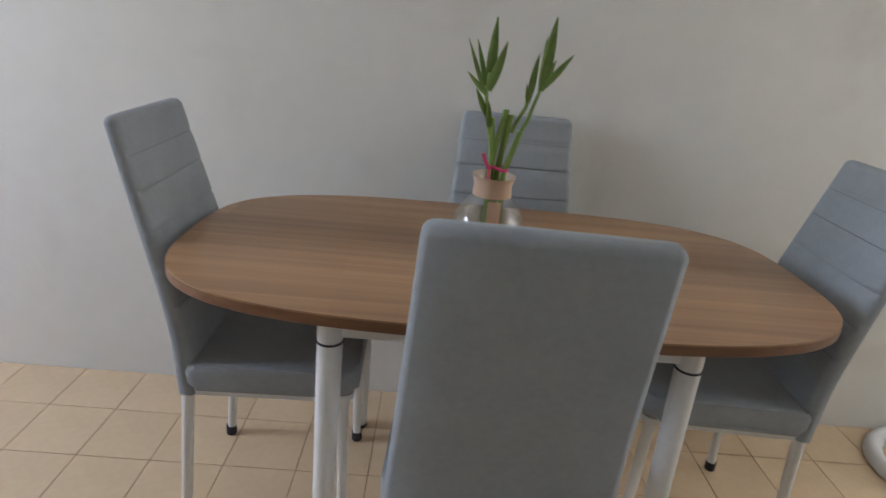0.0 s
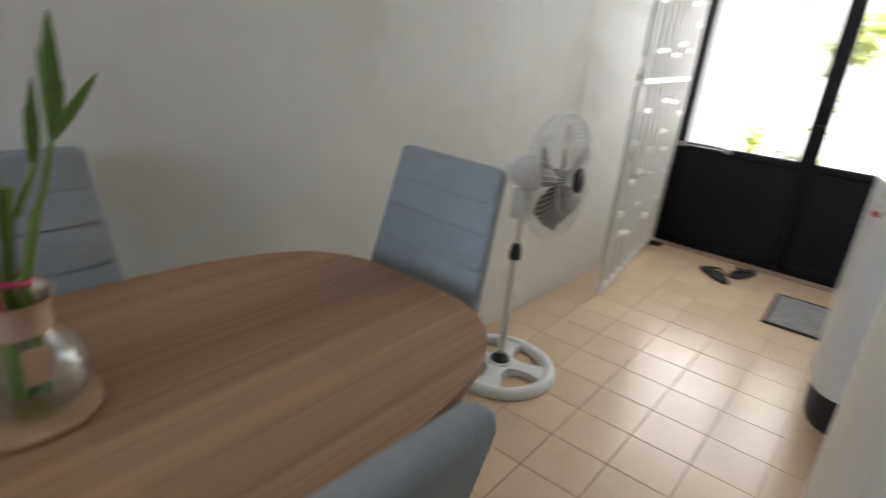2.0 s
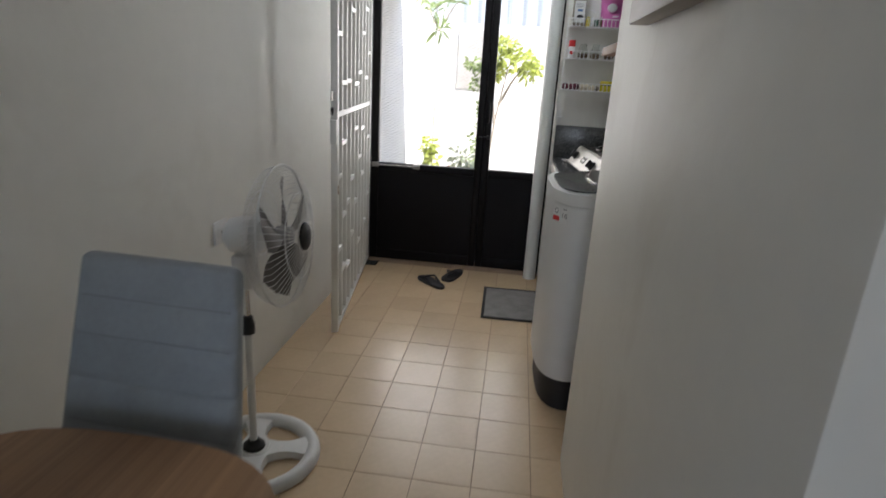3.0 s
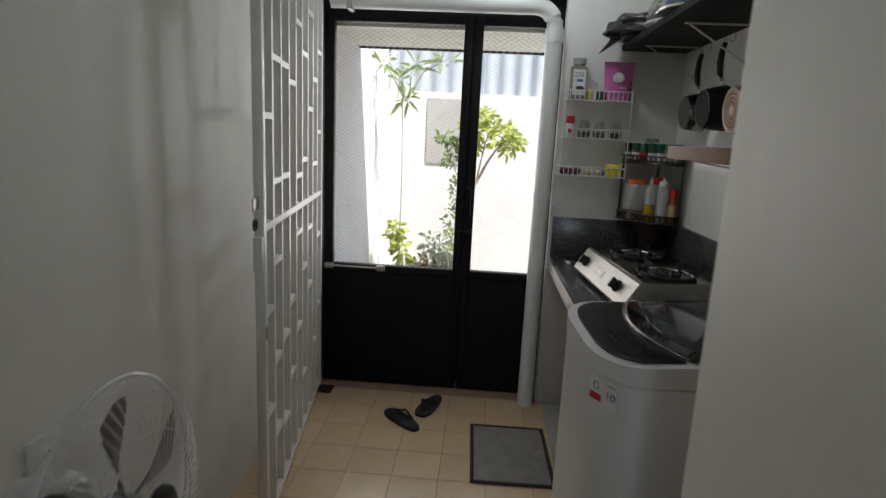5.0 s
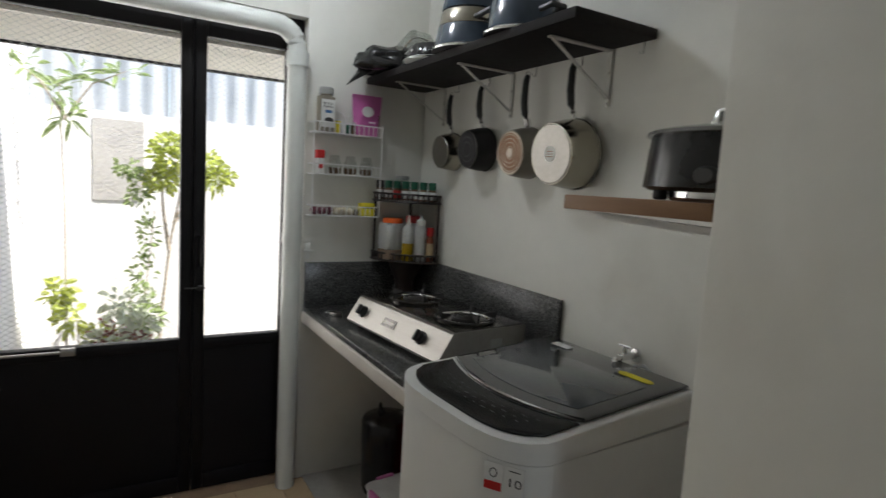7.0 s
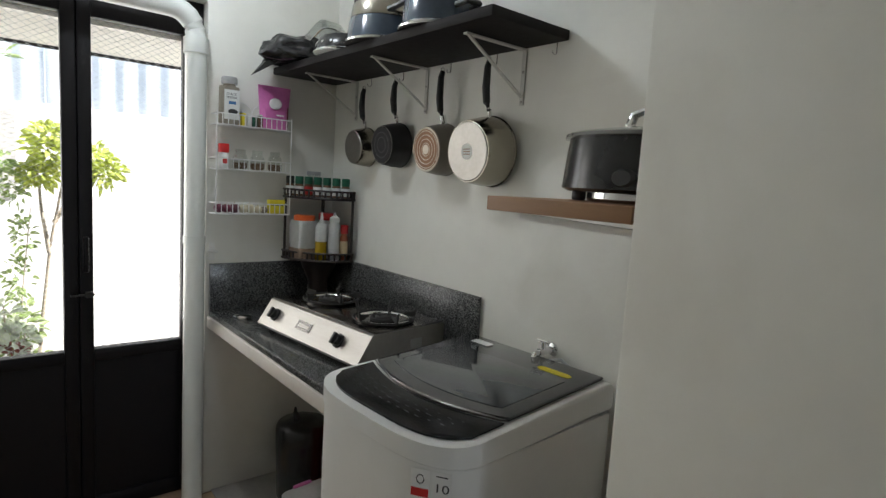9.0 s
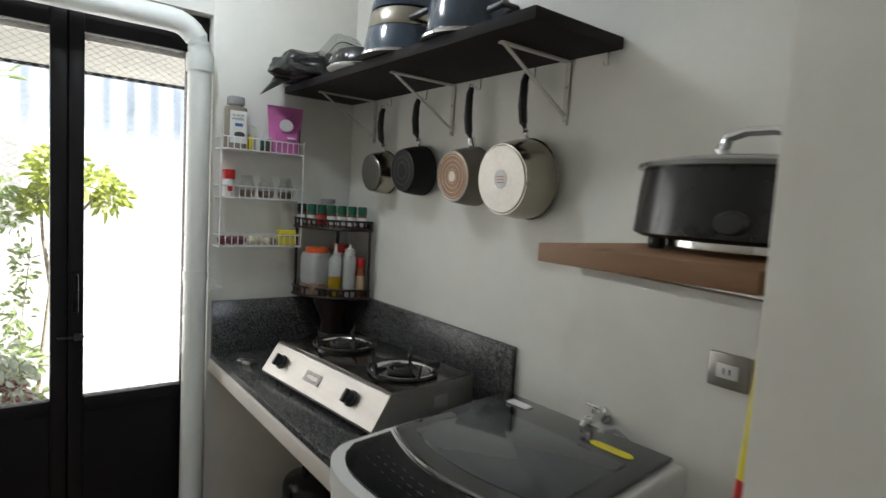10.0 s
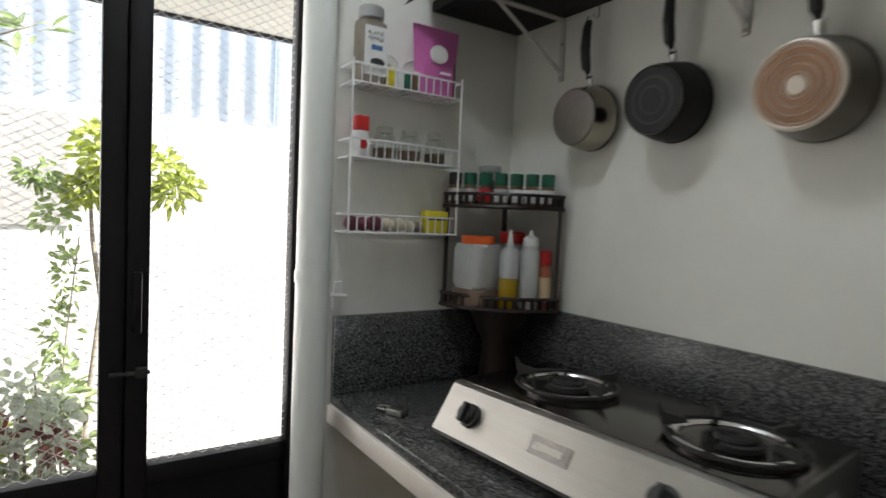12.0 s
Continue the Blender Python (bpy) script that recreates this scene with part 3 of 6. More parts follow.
def washing_machine():
    w = thing("washing_machine", pose(2.828, 0.762, 0, 0, 0, 3), "white top-loading washing machine with black lid", "washing machine")
    hx, y0, y1 = 0.275, -0.30, 0.285
    # bowed front, the top cover sloping a little to the front
    def front(x):
        return 0.20 + 0.115 * math.sqrt(max(0.0, 1 - (min(abs(x), hx) / hx) ** 3.64))

    def slope(bm):
        for v in bm.verts:
            if v.co.z > 0.89:
                v.co.z += 0.035 * (0.28 - v.co.y) / 0.58
        return bm

    bow = [(hx * abs(math.cos(radians(q))) ** 0.55 * (1 if q < 90 else -1), 0.20 + 0.115 * math.sin(radians(q))) for q in [1.5 + 3 * k for k in range(60) if abs(1.5 + 3 * k - 90) > 1]]
    out = [(-hx, y0), (hx, y0), (hx, 0.20)] + bow + [(-hx, 0.20)]
    part("cabinet", prism([(x * 0.99, y * 0.99) for x, y in out], 0.146, 0.866, bevel=0.004), WASHER, w)
    # Black block stands in for shade in the open gap below the cabinet.
    part("gap_shade", prism([(x * 0.92, y * 0.92) for x, y in out], 0.0, 0.145), RUBBER, w, "black block as shade in the gap under the cabinet")
    part("top_cover", slope(prism(out, 0.869, 0.915, bevel=0.018, seg=5)), WASHER, w)
    xs = [-0.25 + 0.025 * k for k in range(21)]
    lid = [(-0.25, -0.285), (0.25, -0.285)] + [(x, 0.150 - 0.9 * x * x) for x in reversed(xs)]
    lid_ob = part("lid", slope(prism(lid, 0.917, 0.927, bevel=0.004)), BLACK_GLASS, w, "black tempered glass lid")
    pane = [(-0.205, -0.175), (0.205, -0.175)] + [(x * 0.82, 0.105 - 0.6 * x * x) for x in reversed(xs)]
    part("glass_window", slope(prism(pane, 0.9272, 0.9286, bevel=0.0008)), LID_WINDOW, lid_ob, "grey see-through glass")
    trim = [(x, 0.157 - 0.9 * x * x, 0.924 + 0.035 * (0.123 + 0.9 * x * x) / 0.58) for x in xs]
    part("lid_rim", tube(trim, 0.005, 8, radii=[0.0012 + 0.0055 * max(0.0, 1 - ((x + 0.05) / 0.2) ** 2) for x in xs]), STEEL_TOP, lid_ob, "silver lid rim")
    panel = [(x, 0.165 - 0.9 * x * x) for x in xs] + [(x, front(x * 1.07) - 0.026) for x in reversed(xs)]
    p = part("control_panel", slope(prism(panel, 0.916, 0.9215, bevel=0.0015)), PANEL, w, "black control panel")
    rng = random.Random(4)
    for k in range(34):
        x, y = -0.19 + 0.0112 * k, 0.200 + 0.020 * (k % 3) + rng.uniform(-0.003, 0.003) - 0.6 * (-0.19 + 0.0112 * k) ** 2
        wide = rng.uniform(0.003, 0.009)
        z = 0.9219 + 0.035 * (0.28 - y) / 0.58
        part("panel_mark", box(x - wide, x + wide, y - 0.001, y + 0.001, z, z + 0.0004), DIM_PRINT, p)
    tilt = Matrix.Rotation(-math.atan(0.035 / 0.58), 4, "X")
    at = Matrix.Translation((-0.145, -0.21, 0.9275 + 0.035 * 0.49 / 0.58)) @ tilt
    part("energy_label", prism([(0.055 * math.cos(q * 0.393), 0.013 * math.copysign(min(1.0, abs(1.6 * math.sin(q * 0.393))), math.sin(q * 0.393))) for q in range(16)], 0.0, 0.0006, m=at), YELLOW, lid_ob, "yellow label")
    at = Matrix.Translation((0.155, -0.24, 0.9275 + 0.035 * 0.52 / 0.58)) @ tilt
    part("white_label", box(-0.035, 0.035, -0.015, 0.015, 0.0, 0.0006, m=at), PAPER, lid_ob, "white label")
    face = pose(-0.219, 0.2925, 0, 0, 0, 31) @ Matrix.Translation((0, -0.0085, 0.828)) @ Matrix.Diagonal((0.84, 1, 0.62, 1)) @ Matrix.Translation((0, 0, -0.785))
    one = part("capacity_sticker", box(0.004, 0.054, 0, 0.001, 0.735, 0.835, m=face), PAPER, w, "white and red sticker")
    part("red_field", box(0.006, 0.052, 0.001, 0.0014, 0.738, 0.768, m=face), RED, one)
    part("red_outline", tube([face @ Vector((0.029 + 0.010 * math.cos(q * 0.785), 0.0012, 0.80 + 0.016 * math.sin(q * 0.785))) for q in range(8)], 0.0012, 5, closed=True), DARK_PRINT, one)
    two = part("warranty_sticker", box(-0.052, -0.002, 0, 0.001, 0.735, 0.835, m=face), WHITE_PLASTIC, w, "grey sticker with a large number")
    part("printed_line", box(-0.042, -0.012, 0.001, 0.0013, 0.818, 0.822, m=face), DARK_PRINT, two)
    writing("10", 0.042, face @ Matrix.Translation((-0.027, 0.0012, 0.765)) @ pose(0, 0, 0, 90, 0, 180), DARK_PRINT, two)
    return w


washing_machine()


def stove():
    s = thing("gas_stove", Matrix.Translation((3.543, 0.69, 0)) @ pose(0, 0, 0, 0, 0, 5.5) @ Matrix.Translation((-3.543, -0.69, 0)), "two-burner stainless steel gas stove on the counter", "stove")
    x0, x1, yb, yt, yf = 3.221, 3.865, 0.515, 0.825, 0.89
    bm = bmesh.new()
    prof = [(yb, 0.862), (yb, 0.962), (yt, 0.962), (yt + 0.008, 0.958), (yf, 0.872), (yf - 0.004, 0.862)]
    a = [bm.verts.new((x0, y, z)) for y, z in prof]
    b = [bm.verts.new((x1, y, z)) for y, z in prof]
    bm.faces.new(a), bm.faces.new(b[::-1])
    for k in range(len(prof)):
        bm.faces.new((a[k], b[k], b[(k + 1) % len(prof)], a[(k + 1) % len(prof)]))
    part("stove_body", bm, STEEL, s, smooth=20)
    part("top_plate", box(x0 + 0.006, x1 - 0.006, yb + 0.004, yt - 0.004, 0.9622, 0.9655, 0.001), STEEL_TOP, s, "worn dark steel top plate")
    part("side_label", box(x0 - 0.0012, x0 - 0.0002, 0.62, 0.67, 0.89, 0.925), GREY_PRINT, s)
    for x in (x0 + 0.04, x1 - 0.04):
        for y in (yb + 0.03, yf - 0.04):
            part("foot", lathe([(0.012, 0.8405), (0.014, 0.862)], 12, m=Matrix.Translation((x, y, 0))), RUBBER, s)
    slope = Vector((0, 0.057, -0.086)).normalized()
    normal = Vector((0, 0.086, 0.057)).normalized()
    mid = Vector((0, (yt + 0.008 + yf) / 2, 0.915))
    face = Matrix((Vector((1, 0, 0)), slope, normal)).transposed().to_4x4()
    for x in (3.362, 3.778):
        m = Matrix.Translation(mid + Vector((x, 0, 0))) @ face
        knob = part("knob", lathe([(0.024, 0.0), (0.024, 0.006), (0.019, 0.008), (0.018, 0.022), (0.0, 0.022)], 24, m=m, cap=False), BAKELITE, s, "black control knob")
        part("knob_grip", box(-0.006, 0.006, -0.02, 0.02, 0.018, 0.032, 0.003, m=m), BAKELITE, knob)
    m = Matrix.Translation(mid + Vector((3.575, 0, 0))) @ face
    plate = part("name_plate", box(-0.045, 0.045, -0.017, 0.017, 0.0004, 0.002, m=m), STEEL_TOP, s, "grey name plate")
    part("plate_mark", box(-0.03, 0.032, -0.006, 0.006, 0.002, 0.0026, m=m), POT_BASE, plate)
    for x, y in ((3.69, 0.675), (3.345, 0.69)):
        c = Matrix.Translation((x, y, 0.9656))
        part("drip_bowl", lathe([(0.100, 0.0), (0.101, 0.007), (0.097, 0.010), (0.084, 0.006), (0.064, 0.0025), (0.046, 0.003)], 40, m=c), STEEL_TOP, s, "round drip bowl")
        part("bowl_rim", lathe([(0.080, 0.0062), (0.083, 0.0098), (0.093, 0.0118), (0.097, 0.0102)], 40, m=c, cap=False), CHROME, s, "bright ring of the drip bowl")
        part("burner_ring", lathe([(0.047, 0.0032), (0.047, 0.012), (0.043, 0.015), (0.038, 0.013), (0.035, 0.008), (0.035, 0.0032)], 32, m=c), IRON, s, "black burner ring")
        bm = lathe([(0.030, 0.003), (0.031, 0.014), (0.026, 0.019), (0.010, 0.020), (0.008, 0.016), (0.0, 0.016)], 24, m=c, cap=False)
        burner = part("burner_head", bm, IRON, s, "ribbed burner head")
        for k in range(18):
            a = 2 * math.pi * k / 18
            part("rib", bar(c @ Vector((0.012 * math.cos(a), 0.012 * math.sin(a), 0.0202)), c @ Vector((0.025 * math.cos(a), 0.025 * math.sin(a), 0.0198)), 0.002, 0.002), IRON, burner)
        grate = tube([c @ Vector((0.104 * math.cos(2 * math.pi * k / 40), 0.104 * math.sin(2 * math.pi * k / 40), 0.011)) for k in range(40)], 0.0036, 8, closed=True)
        for k in range(5):
            a = 2 * math.pi * (k + 0.3) / 5
            u = Vector((math.cos(a), math.sin(a), 0))
            v = u.cross(Vector((0, 0, 1))) * 0.003
            prof = [u * r + Vector((0, 0, z)) for r, z in ((0.107, 0.006), (0.116, 0.050), (0.104, 0.034), (0.070, 0.030), (0.068, 0.023), (0.098, 0.014))]
            f = [grate.verts.new(c @ (q - v)) for q in prof]
            b = [grate.verts.new(c @ (q + v)) for q in prof]
            grate.faces.new(f), grate.faces.new(b[::-1])
            for q in range(6):
                grate.faces.new((f[q - 1], f[q], b[q], b[q - 1]))
        part("pan_support", grate, IRON, s, "black cast iron pan support")
    return s


stove()

# ---- wall shelf with cookware ----
def wall_shelf():
    s = thing("wall_shelf", pose(0, 0, 0), "long black wooden wall shelf on white metal brackets", "shelf")
    part("board", box(2.848, EAST - 0.004, POT_Y + 0.004, 0.722, 1.880, 1.910, 0.004), SHELF, s)
    for x in (3.02, 3.52, 4.04):
        bm = box(x - 0.008, x + 0.008, POT_Y + 0.001, POT_Y + 0.006, 1.708, 1.876)
        box(x - 0.008, x + 0.008, POT_Y + 0.006, 0.66, 1.874, 1.8795, bm=bm)
        bar((x, 0.645, 1.874), (x, POT_Y + 0.008, 1.733), 0.012, 0.004, bm)
        b = part("bracket", bm, BRACKET, s, "grey-white metal bracket")
        for z in (1.718, 1.81):
            part("screw", lathe([(0.005, 0), (0.003, 0.002)], 10, m=Matrix.Translation((x, POT_Y + 0.006, z)) @ pose(0, 0, 0, -90)), STEEL, b)
    for x in (3.135, 3.37, 3.665, 3.905, 2.885):
        hook = tube([(x, POT_Y + 0.012, 1.879), (x, POT_Y + 0.012, 1.853)] + arc((x, POT_Y + 0.022, 1.853), 0.010, 180, 360, 6, "yz"), 0.0018, 6)
        part("cup_hook", hook, CHROME, s)


wall_shelf()


def pan(name, x, z, r, depth, wall, base, handle_top, label, mark=None, neck=None, tilt=-4, base_r=0.86, group="hanging pans"):
    """A pan hung by its handle, its rim towards the wall and its base towards the room."""
    t = thing(name, pose(x, POT_Y + 0.013, z, tilt, 0, 0), label, "pan", group)
    m = pose(0, 0.004, 0, -90, 0, 0)
    br = r * base_r
    part("pan_body", lathe([(r * 1.02, 0.0), (r * 1.03, 0.004), (r, 0.007), (r * 0.99, depth * 0.4), (br * 1.03, depth * 0.93), (br, depth)], 40, m=m), wall, t)
    b = part("pan_base", lathe([(br * 0.98, depth + 0.0002), (br * 0.94, depth + 0.003), (0.001, depth + 0.003)], 40, m=m), base, t, "flat round base")
    if mark == "rings":
        for k in range(1, 10, 2):
            part("base_ring", lathe([(br * 0.09 * k, depth + 0.003), (br * 0.09 * k + 0.0012, depth + 0.0042), (br * 0.09 * k + 0.0024, depth + 0.003)], 32, m=m, cap=False), PALE_METAL, b)
        part("base_rim", lathe([(br * 0.89, depth + 0.003), (br * 0.93, depth + 0.005), (br * 0.99, depth + 0.003)], 40, m=m, cap=False), PALE_METAL, b)
        part("base_hub", lathe([(br * 0.22, depth + 0.003), (br * 0.2, depth + 0.0045), (0.001, depth + 0.0045)], 24, m=m), PALE_METAL, b)
    elif mark == "stamp":
        part("stamp", lathe([(0.026, depth + 0.0032), (0.026, depth + 0.0038), (0.001, depth + 0.0038)], 24, m=m), PAPER, b, "round pale stamp")
        for k in range(3):
            part("stamp_line", box(-0.016, 0.016, depth + 0.0078, depth + 0.0085, -0.010 + 0.008 * k, -0.007 + 0.008 * k), COPPER, b)
    elif mark == "dark":
        part("base_rim", lathe([(br * 0.955, depth + 0.0025), (br * 0.97, depth + 0.0042), (br * 0.99, depth + 0.002)], 40, m=m, cap=False), POT_BASE, b, "thin worn metal edge")
        for k in (0.35, 0.62):
            part("base_ring", lathe([(br * k, depth + 0.003), (br * k + 0.003, depth + 0.0042), (br * k + 0.006, depth + 0.003)], 32, m=m, cap=False), DARK_PRINT, b)
    h = handle_top
    part("handle", tube([(0, 0.020, r + 0.02), (0.002, 0.030, r + 0.045), (0.004, 0.032, r + 0.09), (0.006, 0.024, h - 0.02), (0.006, 0.016, h)], 0.01, 12, radii=[0.009, 0.012, 0.013, 0.011, 0.009]), BAKELITE, t, "black bakelite handle")
    part("handle_neck", rod((0, 0.012, r - 0.008), (0, 0.022, r + 0.03), neck or 0.006, (neck or 0.006) * 1.1, 12), CHROME, t)
    part("hanging_ring", tube([(0.006, 0.016 + 0.007 * math.cos(a * 0.785), h + 0.006 + 0.007 * math.sin(a * 0.785)) for a in range(8)], 0.0015, 6, closed=True), CHROME, t)
    return t


pan("saucepan", 3.90, 1.585, 0.082, 0.075, POT_STEEL, POT_BASE, 0.245, "small stainless saucepan hanging by a black handle")
pan("saucepan", 3.66, 1.590, 0.087, 0.085, PAN_BLACK, PAN_BLACK, 0.25, "small black non-stick pan hanging by its handle", "dark")
pan("saucepan", 3.365, 1.570, 0.092, 0.09, TAUPE, COPPER, 0.275, "steel saucepan with browned ringed base", "rings", 0.011)
pan("saucepan", 3.125, 1.562, 0.113, 0.108, POT_STEEL, POT_BASE, 0.29, "large stainless saucepan with pale stamped base", "stamp")


def shelf_cookware():
    z = 1.911
    p = thing("stock_pot", pose(3.20, 0.615, z), "dark blue pot on the shelf, standing upside down", "pot", "pots on the shelf")
    part("pot_body", lathe([(0.125, 0.006), (0.125, 0.014), (0.118, 0.018), (0.112, 0.10), (0.10, 0.12), (0.001, 0.122)], 36), material("dark_blue_enamel", (0.035, 0.055, 0.085), 0.2, vary=0.15, clear=0.4), p)
    part("pot_rim", lathe([(0.131, 0.0), (0.133, 0.006), (0.127, 0.012), (0.118, 0.012)], 36), CHROME, p)
    for s in (-1, 1):
        part("pot_handle", tube([(s * 0.112, -0.03, 0.06), (s * 0.155, -0.024, 0.066), (s * 0.155, 0.024, 0.066), (s * 0.112, 0.03, 0.06)], 0.009, 8), BAKELITE, p)
    q = thing("nested_pots", pose(3.50, 0.625, z), "stack of blue and steel pots standing upside down", "pot", "pots on the shelf")
    blue = bpy.data.materials["dark_blue_enamel"]
    part("lower_pot", lathe([(0.132, 0.006), (0.13, 0.016), (0.122, 0.075), (0.118, 0.082), (0.001, 0.083)], 36), blue, q)
    part("lower_rim", lathe([(0.138, 0.0), (0.140, 0.006), (0.132, 0.012), (0.122, 0.012)], 36), CHROME, q)
    part("middle_pot", lathe([(0.118, 0.084), (0.118, 0.09), (0.112, 0.13), (0.105, 0.138), (0.001, 0.139)], 36), POT_STEEL, q, "polished steel pot")
    part("upper_pot", lathe([(0.108, 0.140), (0.110, 0.146), (0.10, 0.20), (0.08, 0.215), (0.001, 0.217)], 36), blue, q)
    part("pot_handle", tube([(-0.10, -0.05, 0.10), (-0.155, -0.03, 0.115), (-0.155, 0.03, 0.115), (-0.10, 0.05, 0.10)], 0.010, 8), BAKELITE, q)
    f = thing("frying_pan", pose(3.79, 0.605, z + 0.0145), "black frying pan lying upside down on the shelf", "pan", "pots on the shelf")
    part("pan_body", lathe([(0.125, 0.004), (0.126, 0.010), (0.115, 0.045), (0.10, 0.06), (0.001, 0.061)], 36), BLACK_ENAMEL, f)
    part("pan_rim", lathe([(0.127, 0.0), (0.129, 0.004), (0.124, 0.009)], 36, cap=False), CHROME, f)
    g = thing("mixing_bowl", pose(3.74, 0.53, z + 0.077), "dark bowl turned over on the frying pan", "bowl", "pots on the shelf")
    part("bowl", lathe([(0.095, 0.0), (0.097, 0.003), (0.088, 0.05), (0.06, 0.082), (0.001, 0.084)], 32), STEEL_TOP, g)
    w = thing("white_plate", pose(3.79, 0.63, z), "white plate under the frying pan on the shelf", "plate", "pots on the shelf")
    part("plate", lathe([(0.06, 0.0), (0.065, 0.003), (0.108, 0.009), (0.110, 0.0125), (0.06, 0.0135), (0.001, 0.0135)], 36), PAPER, w)
    for a in (-30, -10, 10, 30):
        part("rivet", lathe([(0.006, 0.0), (0.005, 0.002), (0.001, 0.003)], 10, m=Matrix.Translation((0.1215 * math.sin(radians(a)), 0.1215 * math.cos(radians(a)), 0.028)) @ pose(0, 0, 0, -72, 0, -a)), CHROME, f)
    k = thing("glass_dish", pose(3.985, 0.60, z + 0.008), "clear square glass dish leaning on the pan", "dish", "pots on the shelf")
    m = pose(0.0, 0, 0.085, 0, 30, 12)
    shell = bmesh.new()
    loops = []
    for size, h in ((0.165, 0.0), (0.150, 0.045), (0.136, 0.052), (0.130, 0.048), (0.143, 0.043), (0.157, 0.0)):
        loops.append([shell.verts.new(m @ Vector((x, y, h))) for x, y in rounded(size, size * 0.85, 0.03, 4)])
    for a, b in zip(loops, loops[1:]):
        for q in range(len(a)):
            shell.faces.new((a[q], a[(q + 1) % len(a)], b[(q + 1) % len(a)], b[q]))
    for q in range(len(loops[0])):
        shell.faces.new((loops[-1][q], loops[-1][(q + 1) % len(loops[0])], loops[0][(q + 1) % len(loops[0])], loops[0][q]))
    part("dish_wall", shell, JAR_GLASS, k, smooth=60)
    part("dish_bottom", prism(rounded(0.138, 0.117, 0.025, 4), 0.048, 0.052, m=m), JAR_GLASS, k)
    part("dish_rim", tube([m @ Vector((x, y, 0.0)) for x, y in rounded(0.166, 0.141, 0.03, 4)], 0.003, 6, closed=True), CHROME, k)
    part("dish_foot", tube([m @ Vector((0.08, -0.05, 0.0)), Vector((0.085, -0.03, 0.005)), Vector((0.085, 0.03, 0.005)), m @ Vector((0.08, 0.05, 0.0))], 0.003, 6), CHROME, k)
    # crumpled bag hanging over the shelf's end
    rng = random.Random(8)
    bm = bmesh.new()
    bmesh.ops.create_icosphere(bm, subdivisions=4, radius=1)
    for v in bm.verts:
        n = noise.noise(v.co * 2.3) * 0.24 + noise.noise(v.co * 6.1) * 0.10
        v.co = v.co * (1 + n)
        if v.co.z < -0.45:
            v.co.z = -0.45
        v.co = Vector((v.co.x * 0.115, v.co.y * 0.12 + max(0, v.co.y) * 0.05, (v.co.z + 0.45) * 0.058))
    b = thing("black_plastic_bag", pose(4.09, 0.645, z) @ Matrix.Diagonal((1.1, 1.1, 1.4, 1)), "crumpled black plastic bag on the end of the shelf", "bag")
    part("bag", bm, BAG, b, smooth=60)
    tip = bmesh.new()
    ring = [tip.verts.new(c) for c in ((0.06, 0.08, 0.01), (-0.05, 0.09, 0.01), (-0.03, 0.10, 0.045), (0.04, 0.10, 0.05))]
    point = tip.verts.new((0.07, 0.185, -0.045))
    for a in range(4):
        tip.faces.new((ring[a], ring[(a + 1) % 4], point))
    tip.faces.new(ring)
    part("bag_corner", tip, BAG, b, smooth=0)


shelf_cookware()


# ---- wire spice rack on the wall beside the door ----
def spice_rack():
    r = thing("wire_spice_rack", pose(0, 0, 0), "white three-tier wire spice rack on the wall", "rack")
    y0, y1, xb, xf = 0.662, 0.985, EAST - 0.006, EAST - 0.082
    for x, y in ((xf, y0), (xf, y1)):
        part("upright_wire", rod((x, y, 1.262), (x, y, 1.69), 0.0029, n=8), WHITE_WIRE, r)
    for z in (1.635, 1.452, 1.265):
        basket = bmesh.new()
        for h in (0, 0.045):
            tube([(xb, y0, z + h), (xf, y0, z + h), (xf, y1, z + h), (xb, y1, z + h)], 0.0028, 6, basket)
        tube([(xb, y0, z), (xb, y1, z)], 0.0028, 6, basket)
        tube([(xb, y0, z + 0.045), (xb, y1, z + 0.045)], 0.0028, 6, basket)
        for k in range(15):
            y = y0 + (y1 - y0) * k / 14
            tube([(xb, y, z), (xf, y, z), (xf, y, z + 0.045)], 0.0021, 5, basket)
        for x in (xb + (xf - xb) * 0.33, xb + (xf - xb) * 0.66):
            tube([(x, y0, z), (x, y1, z)], 0.0021, 5, basket)
        part("basket", basket, WHITE_WIRE, r)
    part("back_loop", tube([(xb + 0.003, y0 + 0.10 + 0.05 * math.cos(a * 0.5236), 1.70 + 0.04 * math.sin(a * 0.5236)) for a in range(12)], 0.0018, 6, closed=True), WHITE_WIRE, r)
    part("back_loop", tube([(xb + 0.003, y0 + 0.20 + 0.05 * math.cos(a * 0.5236), 1.70 + 0.04 * math.sin(a * 0.5236)) for a in range(12)], 0.0018, 6, closed=True), WHITE_WIRE, r)


spice_rack()
XM = EAST - 0.044
Z1, Z2, Z3 = 1.6376, 1.4546, 1.2676


